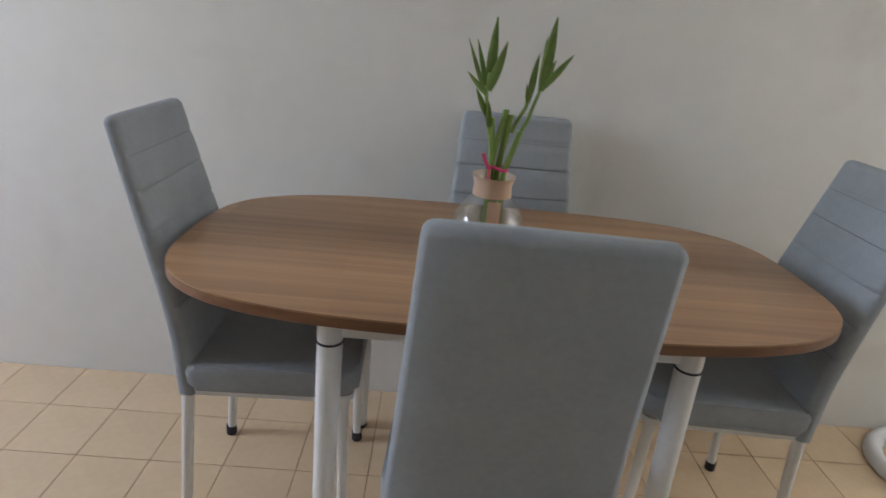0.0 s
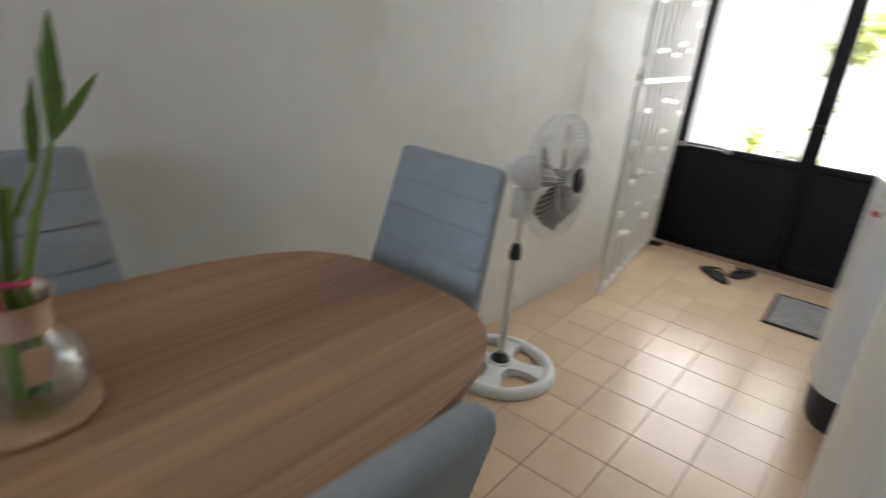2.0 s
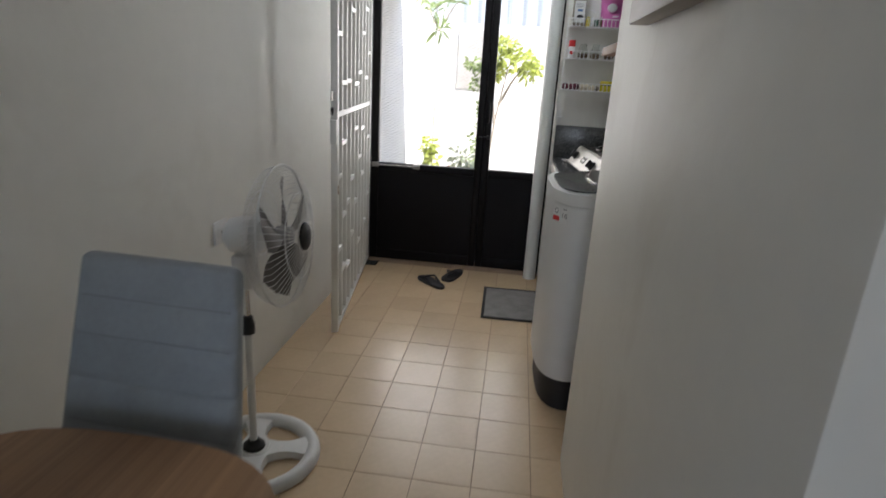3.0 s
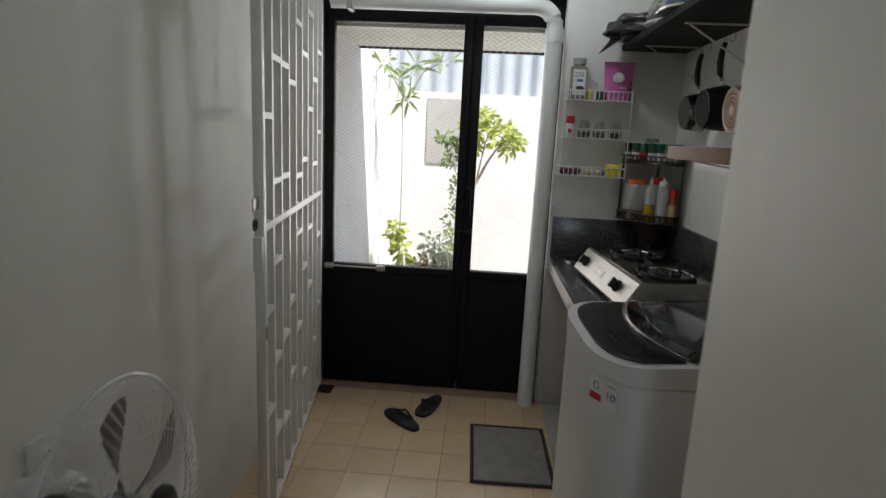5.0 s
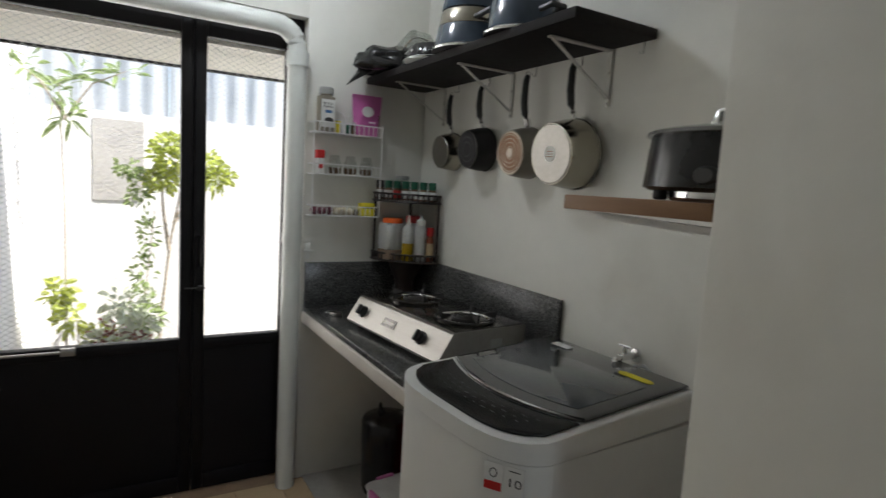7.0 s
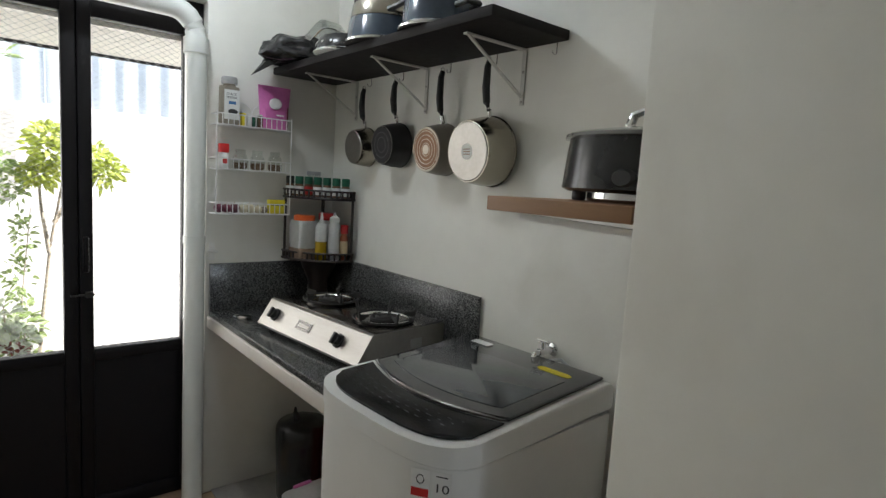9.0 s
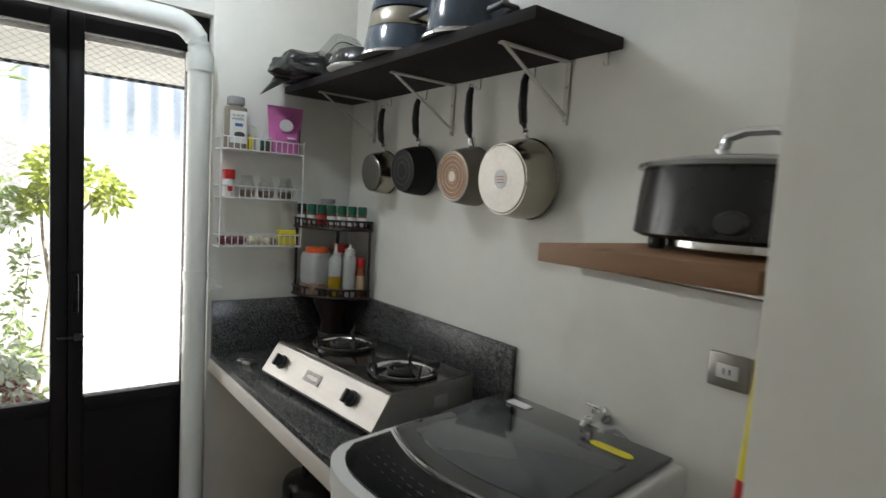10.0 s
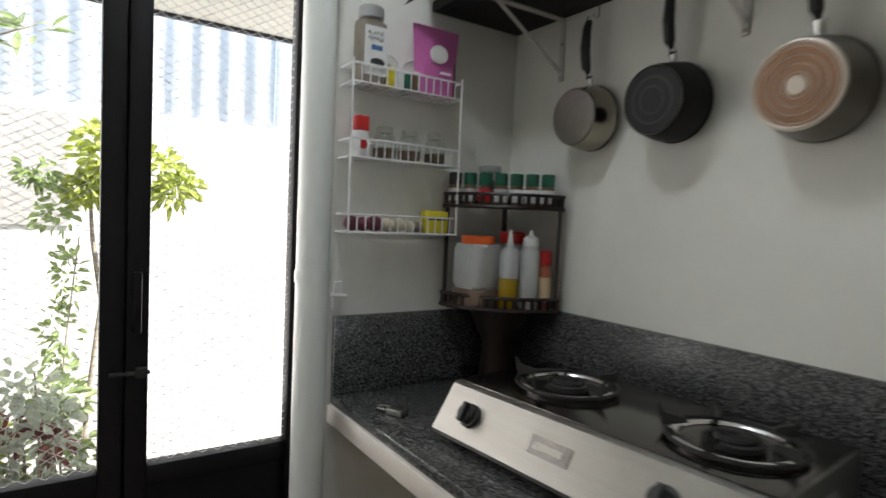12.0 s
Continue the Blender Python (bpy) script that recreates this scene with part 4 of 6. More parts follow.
def rack_goods():
    b = thing("pepper_bottle", pose(XM, 0.925, Z1), "large clear bottle of ground pepper with grey cap", "bottle")
    part("bottle", prism(rounded(0.062, 0.076, 0.02, 5), 0, 0.155, bevel=0.008), PEPPER, b)
    part("neck", lathe([(0.026, 0.155), (0.024, 0.165)], 20), PEPPER, b)
    part("cap", lathe([(0.031, 0.165), (0.032, 0.168), (0.032, 0.19), (0.029, 0.194)], 24), GREY_PRINT, b, "grey screw cap")
    lab = part("front_label", box(-0.0325, -0.0318, -0.032, 0.030, 0.02, 0.14), PAPER, b, "white label")
    turn = Matrix.Translation((-0.0328, 0, 0)) @ pose(0, 0, 0, 90, 0, -90)
    writing("BLACK", 0.014, turn @ Matrix.Translation((0, 0.118, 0)), DARK_PRINT, b)
    writing("PEPPER", 0.014, turn @ Matrix.Translation((0, 0.104, 0)), DARK_PRINT, b)
    part("blue_mark", box(-0.0332, -0.0326, -0.018, 0.012, 0.082, 0.094), BLUE_PRINT, lab)
    part("dark_picture", ball((-0.0322, -0.006, 0.052), 0.02, squash=(0.04, 1.1, 0.6)), DARK_PRINT, lab)
    # pink pouch
    p = thing("pink_pouch", pose(XM - 0.005, 0.732, Z1, 0, 0, 0) @ Matrix.Diagonal((1, 1.2, 1.27, 1)), "pink stand-up food pouch with white print", "pouch")
    bm = bmesh.new()
    rows = []
    for k in range(9):
        u = k / 8
        th = 0.026 * math.sin(math.pi * min(1, u * 0.62 + 0.36)) * (1 - u) + 0.001
        w = 0.05 + 0.012 * u
        rows.append([bm.verts.new((sx * th, sy * w, 0.145 * u)) for sx, sy in ((-1, -0.7), (-1.2, 0), (-1, 0.7), (0, 1), (1, 0.7), (1.2, 0), (1, -0.7), (0, -1))])
    for a, c in zip(rows, rows[1:]):
        for k in range(8):
            bm.faces.new((a[k], a[(k + 1) % 8], c[(k + 1) % 8], c[k]))
    bm.faces.new(rows[0]), bm.faces.new(rows[-1])
    pouch = part("pouch", bm, PINK, p)
    part("white_emblem", ball((-0.0265, 0.004, 0.085), 0.024, squash=(0.12, 1, 0.8)), PAPER, pouch)
    part("white_stroke", box(-0.030, -0.026, -0.028, 0.0, 0.045, 0.05, 0.001), PAPER, pouch)
    for y, h, c in ((0.868, 0.055, YELLOW), (0.842, 0.05, PAPER), (0.818, 0.045, GREEN_CAP), (0.793, 0.05, SPICE)):
        s = thing("seasoning_packet", pose(XM, y, Z1), "small folded seasoning packet", "packet", "packets on the rack")
        part("packet", prism(rounded(0.035, 0.02, 0.006, 3), 0, h, bevel=0.004), c, s)
        part("packet_top", box(-0.016, 0.016, -0.008, 0.008, h, h + 0.006, 0.002), PAPER, s)
    s = thing("seasoning_packet", pose(XM + 0.005, 0.675, Z1), "dark red seasoning packet", "packet", "packets on the rack")
    part("packet", prism(rounded(0.03, 0.018, 0.005, 3), 0, 0.10, bevel=0.003), material("dark_red_packet", (0.14, 0.03, 0.03), 0.4), s)
    # second tier
    c = thing("chili_shaker", pose(XM, 0.945, Z2) @ Matrix.Diagonal((1.1, 1.1, 1.15, 1)), "white shaker bottle with red cap", "bottle")
    part("shaker", lathe([(0.018, 0), (0.02, 0.004), (0.02, 0.05), (0.016, 0.058)], 20), PAPER, c)
    part("cap", prism(rounded(0.036, 0.036, 0.008, 4), 0.058, 0.09, bevel=0.003), RED, c, "red cap")
    part("red_mark", ball((-0.019, 0, 0.028), 0.011, squash=(0.2, 1, 1)), RED, c)
    for y in (0.875, 0.80, 0.72):
        j = thing("spice_jar", pose(XM, y, Z2) @ Matrix.Diagonal((1.1, 1.1, 1.18, 1)), "small round glass jar with dark spice", "jar", "glass jars on the rack")
        part("jar", lathe([(0.022, 0), (0.028, 0.006), (0.030, 0.03), (0.024, 0.052), (0.018, 0.058)], 22), JAR_GLASS, j)
        part("spice", lathe([(0.020, 0.002), (0.026, 0.008), (0.0265, 0.024), (0.001, 0.025)], 20), SPICE, j)
        part("lid", lathe([(0.019, 0.0585), (0.020, 0.061), (0.020, 0.07), (0.017, 0.072)], 20), JAR_GLASS, j)
    # third tier
    for k, (y, m, rr) in enumerate(((0.96, ONION, 0.022), (0.928, ONION, 0.021), (0.895, ONION, 0.023), (0.858, GARLIC, 0.021), (0.828, GARLIC, 0.022), (0.792, GARLIC, 0.018), (0.765, PEPPER, 0.017))):
        name = "onion" if m is ONION else "garlic_bulb"
        o = thing(name, pose(XM, y, Z3 + 0.0003), "purple onion in the wire basket" if m is ONION else "pale garlic bulb in the wire basket", "vegetable", "vegetables in the basket")
        part("bulb", ball((0, 0, rr * 0.88), rr, squash=(1, 1, 0.88)), m, o)
        part("stem", rod((0, 0, rr * 1.7), (0.002, 0, rr * 2.1), 0.004, 0.001, 8), GARLIC, o)
    y = thing("yellow_packet", pose(XM, 0.71, Z3), "yellow food packet in the wire basket", "packet")
    part("packet", prism(rounded(0.03, 0.075, 0.006, 3), 0, 0.062, bevel=0.004), YELLOW, y)
    part("printed_band", box(-0.0156, -0.0152, -0.028, 0.028, 0.036, 0.044), DARK_PRINT, y)


rack_goods()


# ---- corner organiser ----
def corner_organiser():
    c = thing("corner_organiser", pose(EAST - 0.026, POT_Y + 0.026, 0), "dark plastic two-tier corner organiser on the counter", "organiser")

    def tray(z, r):
        out = [(0, 0)] + [(-r * math.cos(radians(a)), r * math.sin(radians(a))) for a in range(0, 91, 9)]
        bm = prism(out, z, z + 0.008)
        for a in range(0, 90, 6):
            p, q = radians(a + 0.6), radians(a + 5.4)
            x0, y0, x1, y1 = -r * math.cos(p), r * math.sin(p), -r * math.cos(q), r * math.sin(q)
            mx, my = -r * math.cos(radians(a + 3)), r * math.sin(radians(a + 3))
            bar((mx, my, z + 0.008), (mx, my, z + 0.034), 0.012, 0.004, bm)
        tube([(-r * math.cos(radians(a)), r * math.sin(radians(a)), z + 0.036) for a in range(0, 91, 6)], 0.005, 6, bm)
        tube([(-r * math.cos(radians(a)), r * math.sin(radians(a)), z + 0.002) for a in range(0, 91, 6)], 0.006, 6, bm)
        box(-r, 0, 0, 0.004, z, z + 0.036, bm=bm)
        box(-0.004, 0, 0, r, z, z + 0.036, bm=bm)
        return bm

    part("lower_tray", tray(1.065, 0.236), DARK_PLASTIC, c)
    part("upper_tray", tray(1.345, 0.236), DARK_PLASTIC, c)
    part("post", rod((-0.228, 0.006, 1.065), (-0.228, 0.006, 1.36), 0.006, n=10), DARK_PLASTIC, c)
    part("post", rod((-0.006, 0.228, 1.065), (-0.006, 0.228, 1.36), 0.006, n=10), DARK_PLASTIC, c)
    part("post", rod((-0.075, 0.075, 1.065), (-0.075, 0.075, 1.36), 0.008, n=10), DARK_PLASTIC, c)
    part("pedestal", lathe([(0.085, 0.0), (0.085, 0.006), (0.05, 0.02), (0.042, 0.12), (0.075, 0.19), (0.085, 0.224)], 28, m=Matrix.Translation((-0.10, 0.10, 0.8408))), DARK_PLASTIC, c)


corner_organiser()


def organiser_goods():
    ox, oy = EAST - 0.026, POT_Y + 0.026
    z = 1.3532
    for k in range(7):
        x, y = ox - 0.203 + 0.0305 * k, oy + 0.032 + 0.0305 * k
        j = thing("spice_shaker", pose(x, y, z, 0, 0, -50), "small glass spice shaker with dark green cap", "bottle", "spice shakers on the organiser")
        part("shaker", lathe([(0.018, 0), (0.019, 0.003), (0.019, 0.048), (0.015, 0.054)], 18), SPICE, j)
        part("label_band", lathe([(0.0193, 0.008), (0.0195, 0.010), (0.0195, 0.042), (0.0193, 0.044)], 18, cap=False), RED if k == 4 else PAPER, j, "paper label")
        part("cap", lathe([(0.0175, 0.054), (0.0185, 0.057), (0.0185, 0.086), (0.016, 0.088)], 18), DARK_PRINT if k == 6 else GREEN_CAP, j, "dark green cap" if k != 6 else "black cap")
    t = thing("tall_jar", pose(ox - 0.045, oy + 0.112, z), "tall pale jar with flat lid", "jar")
    part("jar", lathe([(0.03, 0), (0.032, 0.004), (0.032, 0.09), (0.028, 0.095)], 20), JAR_GLASS, t)
    part("contents", lathe([(0.028, 0.003), (0.029, 0.07), (0.001, 0.071)], 18), PEPPER, t)
    part("lid", lathe([(0.031, 0.0955), (0.032, 0.097), (0.032, 0.112), (0.028, 0.113)], 20), GREY_PRINT, t)
    z = 1.0732
    g = thing("rice_jug", pose(ox - 0.075, oy + 0.165, z, 0, 0, 10), "white translucent jug of grain with orange lid", "jug")
    part("jug", prism(rounded(0.115, 0.105, 0.025, 5), 0.045, 0.17, bevel=0.018), MILKY, g)
    part("grain", prism(rounded(0.116, 0.106, 0.025, 5), 0.0, 0.046, bevel=0.006), RICE, g, "brown grain inside")
    part("jug_handle", tube([(-0.045, -0.045, 0.15), (-0.055, -0.075, 0.14), (-0.055, -0.085, 0.09), (-0.045, -0.06, 0.03)], 0.011, 10), MILKY, g)
    part("lid", lathe([(0.047, 0.17), (0.048, 0.175), (0.048, 0.19), (0.043, 0.193)], 24), ORANGE, g, "orange screw lid")
    o = thing("oil_bottle", pose(ox - 0.165, oy + 0.125, z), "squeeze bottle with yellow cooking oil", "bottle")
    part("bottle", lathe([(0.026, 0.0825), (0.026, 0.15), (0.016, 0.165)], 22), MILKY, o)
    part("oil", lathe([(0.024, 0), (0.0262, 0.004), (0.0262, 0.082), (0.001, 0.0822)], 22), OIL, o, "yellow oil")
    part("nozzle", rod((0, 0, 0.165), (0, 0, 0.215), 0.010, 0.003, 12), WHITE_PLASTIC, o)
    o = thing("vinegar_bottle", pose(ox - 0.192, oy + 0.075, z), "clear squeeze bottle with white cap", "bottle")
    part("bottle", lathe([(0.024, 0), (0.026, 0.004), (0.026, 0.155), (0.018, 0.17)], 22), MILKY, o)
    part("cap", lathe([(0.021, 0.17), (0.022, 0.174), (0.021, 0.192), (0.008, 0.20), (0.004, 0.215)], 18), WHITE_PLASTIC, o)
    o = thing("sauce_bottle", pose(ox - 0.203, oy + 0.03, z), "slim hot sauce bottle with red cap", "bottle")
    part("bottle", lathe([(0.017, 0), (0.019, 0.003), (0.019, 0.10), (0.012, 0.12)], 18), material("hot_sauce", (0.35, 0.10, 0.05), 0.2), o)
    part("label_band", lathe([(0.0193, 0.02), (0.0195, 0.022), (0.0195, 0.085), (0.0193, 0.087)], 18, cap=False), material("tan_label", (0.62, 0.47, 0.28), 0.6), o)
    part("cap", lathe([(0.0165, 0.12), (0.0175, 0.123), (0.0175, 0.158), (0.015, 0.16)], 18), RED, o, "red cap")
    o = thing("ketchup_bottle", pose(ox - 0.115, oy + 0.075, z), "clear bottle with wide red lid", "bottle")
    part("bottle", lathe([(0.036, 0), (0.038, 0.004), (0.038, 0.16), (0.03, 0.175)], 22), MILKY, o)
    part("lid", lathe([(0.036, 0.175), (0.037, 0.178), (0.037, 0.205), (0.033, 0.208)], 22), RED, o, "red lid")


organiser_goods()


# ---- side shelf with cooker ----
def side_shelf():
    s = thing("side_shelf", pose(0, 0, 0), "brown wooden shelf board at the end of the partition", "shelf")
    part("front_board", box(PX1 + 0.003, 2.566, 0.925, 0.965, 1.402, 1.430, 0.002), KRAFT, s)
    part("board", box(PX1 + 0.003, 2.566, POT_Y + 0.003, 0.924, 1.412, 1.430, 0.002), KRAFT, s)
    part("inner_board", box(PX1 - 0.097, PX1 + 0.0025, POT_Y + 0.003, PY - 0.103, 1.412, 1.430, 0.002), KRAFT, s)
    part("white_cleat", bar((PX1 + 0.004, 0.91, 1.384), (2.52, 0.91, 1.392), 0.02, 0.012), WHITE_METAL, s, "white support strip")


side_shelf()


def slow_cooker():
    c = thing("slow_cooker", pose(2.374, 0.70, 1.4305) @ Matrix.Diagonal((1.46, 1.46, 1.02, 1)), "black pot-shaped cooker with steel-rimmed glass lid", "cooker")
    part("cooker_body", lathe([(0.110, 0.018), (0.119, 0.024), (0.1185, 0.032), (0.115, 0.09), (0.1125, 0.118)], 48), BLACK_ENAMEL, c)
    part("steel_ring", lathe([(0.08, 0.0), (0.085, 0.006), (0.085, 0.0175)], 36), CHROME, c)
    for a in (45, 135, 225, 315):
        part("foot", box(0.095 * math.cos(radians(a)) - 0.008, 0.095 * math.cos(radians(a)) + 0.008, 0.095 * math.sin(radians(a)) - 0.008, 0.095 * math.sin(radians(a)) + 0.008, 0.0, 0.02, 0.004), BAKELITE, c)
    lid = part("lid", lathe([(0.114, 0.1185), (0.119, 0.121), (0.1185, 0.127), (0.114, 0.130), (0.08, 0.139), (0.02, 0.145), (0.001, 0.145)], 40), material("smoked_lid", (0.25, 0.25, 0.24), 0.12, metal=0.6), c, "steel-rimmed lid")
    part("lid_knob", tube([(-0.034, 0.0, 0.138), (-0.040, 0, 0.158), (-0.034, 0, 0.176), (-0.015, 0, 0.184), (0.015, 0, 0.184), (0.034, 0, 0.176), (0.040, 0, 0.158), (0.034, 0, 0.138)], 0.0075, 12), CHROME, lid, "arched steel handle")
    part("control_knob", lathe([(0.017, 0.0), (0.017, 0.010), (0.013, 0.014)], 18, m=Matrix.Translation((-0.03, 0.103, 0.045)) @ pose(0, 0, 0, -90)), BAKELITE, c, "black dial")


slow_cooker()


def wall_tap():
    t = thing("wall_tap", pose(2.815, POT_Y + 0.001, 0.968) @ Matrix.Scale(0.78, 4), "chrome wall tap with white hose behind the washer", "tap")
    part("flange", lathe([(0.027, 0), (0.025, 0.006), (0.013, 0.010)], 20, m=pose(0, 0, 0, -90)), CHROME, t)
    part("tap_body", rod((0, 0.006, 0), (0, 0.085, 0), 0.013, 0.014, 16), CHROME, t)
    part("spout", tube([(0, 0.075, 0), (0, 0.105, -0.004), (0, 0.118, -0.022), (0, 0.12, -0.04)], 0.011, 12), CHROME, t)
    part("valve_stem", rod((0, 0.06, 0.01), (0, 0.06, 0.036), 0.009, n=12), CHROME, t)
    part("tap_lever", rod((-0.028, 0.06, 0.04), (0.028, 0.06, 0.04), 0.0065, n=10), CHROME, t)
    part("hose", tube([(0, 0.12, -0.04), (-0.02, 0.10, -0.03), (-0.08, 0.05, -0.012), (-0.14, 0.03, -0.05), (-0.17, 0.03, -0.16)], 0.007, 8), GREY_PRINT, t, "grey hose")


wall_tap()


def wall_sockets():
    def socket(name, m, w, h, label, plate=WHITE_PLASTIC):
        s = thing(name, m, label, "socket")
        part("cover", box(-w / 2, w / 2, 0, 0.010, -h / 2, h / 2, 0.004), plate, s)
        part("module", box(-w * 0.27, w * 0.27, 0.010, 0.0135, -h * 0.2, h * 0.2, 0.002), PAPER, s)
        for x in (-0.006, 0.006):
            part("slot", box(x - 0.0015, x + 0.0015, 0.0136, 0.0142, -0.006, 0.006), DARK_PRINT, s)
        return s

    socket("wall_socket", pose(2.52, POT_Y + 0.001, 1.165), 0.085, 0.075, "grey metal wall socket above the washing machine", STEEL)
    socket("wall_socket", pose(2.315, NORTH - 0.001, 0.72, 0, 0, 180), 0.085, 0.085, "white surface socket on the wall behind the fan")
    socket("wall_socket", pose(1.93, NORTH - 0.001, 0.33, 0, 0, 180), 0.02, 0.02, "tiny grey wall fitting behind the fan")
    h = thing("latch_plate", pose(EAST - 0.001, 0.975, 1.10), "small white latch fixed to the wall", "latch")
    part("plate", box(-0.006, 0, -0.012, 0.012, -0.04, 0.035, 0.002), WHITE_METAL, h)
    part("catch", rod((-0.012, 0.02, 0.0), (-0.012, -0.022, -0.004), 0.006, n=10), WHITE_METAL, h)


wall_sockets()
lamp = thing("ceiling_lamp", pose(3.66, 1.3, H), "white ceiling lamp with a cool glowing diffuser", "lamp")
part("lamp_base", lathe([(0.06, 0.0), (0.06, -0.03), (0.05, -0.04)], 24), WHITE_PLASTIC, lamp)
glow = material("lamp_diffuser", (0.9, 0.92, 0.95), 0.4)
glow.node_tree.nodes["Principled BSDF"].inputs["Emission Color"].default_value = (0.88, 0.95, 1.0, 1)
glow.node_tree.nodes["Principled BSDF"].inputs["Emission Strength"].default_value = 6.0
part("diffuser", lathe([(0.048, -0.04), (0.055, -0.06), (0.05, -0.085), (0.03, -0.10), (0.001, -0.103)], 24, cap=False), glow, lamp)


# ---- under and beside the counter ----
def under_counter():
    bm = lathe([(0.001, 0.0), (0.11, 0.0), (0.125, 0.03), (0.135, 0.32), (0.14, 0.42), (0.125, 0.445), (0.06, 0.46), (0.001, 0.462)], 30, cap=False)
    for v in bm.verts:
        n = noise.noise(v.co * 14) * 0.012 + noise.noise(v.co * 40) * 0.004
        v.co += Vector((v.co.x, v.co.y, 0)).normalized() * n if Vector((v.co.x, v.co.y, 0)).length > 0.01 else Vector()
    b = thing("rubbish_bin", pose(3.97, 0.655, 0.0062) @ Matrix.Diagonal((0.82, 0.82, 0.80, 1)), "black bin lined with a black bag under the counter", "bin")
    part("bin_body", bm, BAG, b, smooth=60)
    part("bag_knot", tube([(0.02, 0.02, 0.455), (0.03, 0.03, 0.49), (0.05, 0.02, 0.51)], 0.012, 8, radii=[0.02, 0.012, 0.006]), BAG, b)
    part("bag_loop", tube(arc((0.13, 0.0, 0.27), 0.07, -60, 100, 8), 0.003, 6), BAG, b)
    g = thing("storage_tub", pose(3.62, 0.755, 0.0062, 0, 0, 6), "clear plastic tub with pink latches on the floor", "tub")
    part("tub", prism(rounded(0.20, 0.20, 0.03, 5), 0, 0.19, bevel=0.006), MILKY, g)
    part("tub_lid", prism(rounded(0.212, 0.212, 0.03, 5), 0.191, 0.203, bevel=0.004), MILKY, g)
    for s in (-1, 1):
        part("latch", box(-0.04, 0.04, s * 0.108 - 0.007, s * 0.108 + 0.007, 0.15, 0.212, 0.004), PINK, g, "pink latch")
        part("latch", box(s * 0.108 - 0.007, s * 0.108 + 0.007, -0.04, 0.04, 0.15, 0.212, 0.004), PINK, g, "pink latch")
    r = thing("red_container", pose(3.79, 0.50, 0.0062), "red plastic container under the counter", "container")
    part("container", prism(rounded(0.16, 0.16, 0.03, 5), 0, 0.45, bevel=0.01), RED, r)
    part("lid", prism(rounded(0.17, 0.17, 0.03, 5), 0.4505, 0.468, bevel=0.004), RED, r)
    m = thing("mop", pose(2.362, 0.80, 0), "mop with red and yellow handle beside the washer", "mop")
    part("lower_handle", rod((0, 0, 0.08), (-0.012, -0.10, 1.08), 0.009, n=12), RED, m)
    part("upper_handle", rod((-0.012, -0.10, 1.08), (-0.015, -0.13, 1.385), 0.008, n=12), YELLOW, m, "yellow upper handle")
    part("mop_head", prism(rounded(0.16, 0.06, 0.02, 4), 0.0, 0.09, bevel=0.015), RED, m)
    k = thing("padlock_on_counter", pose(4.02, 0.905, 0.8405, 0, 0, 25), "loose steel padlock lying on the granite counter", "padlock")
    part("lock_body", prism(rounded(0.045, 0.035, 0.005, 3), 0, 0.016, bevel=0.003), STEEL, k)
    part("shackle", tube([(0.022, -0.012, 0.008), (0.048, -0.012, 0.008), (0.056, 0, 0.008), (0.048, 0.012, 0.008), (0.028, 0.012, 0.008)], 0.0035, 8), CHROME, k)
    f = thing("wall_frame", pose(0, 0, 0), "grey wooden wall frame with dark glossy panel", "frame")
    x0, x1, z0, z1, y0, y1 = 1.32, 1.81, 1.435, 2.02, PY + 0.001, PY + 0.045
    for a, b2 in (((x0, z0), (x1, z0 + 0.05)), ((x0, z1 - 0.05), (x1, z1)), ((x0, z0 + 0.05), (x0 + 0.05, z1 - 0.05)), ((x1 - 0.05, z0 + 0.05), (x1, z1 - 0.05))):
        part("frame_bar", box(a[0], b2[0], y0, y1, a[1], b2[1], 0.004), FRAME_GREY, f)
    part("panel", box(x0 + 0.05, x1 - 0.05, y0, y0 + 0.012, z0 + 0.05, z1 - 0.05), DARK_PANEL, f, "dark glossy panel")


under_counter()

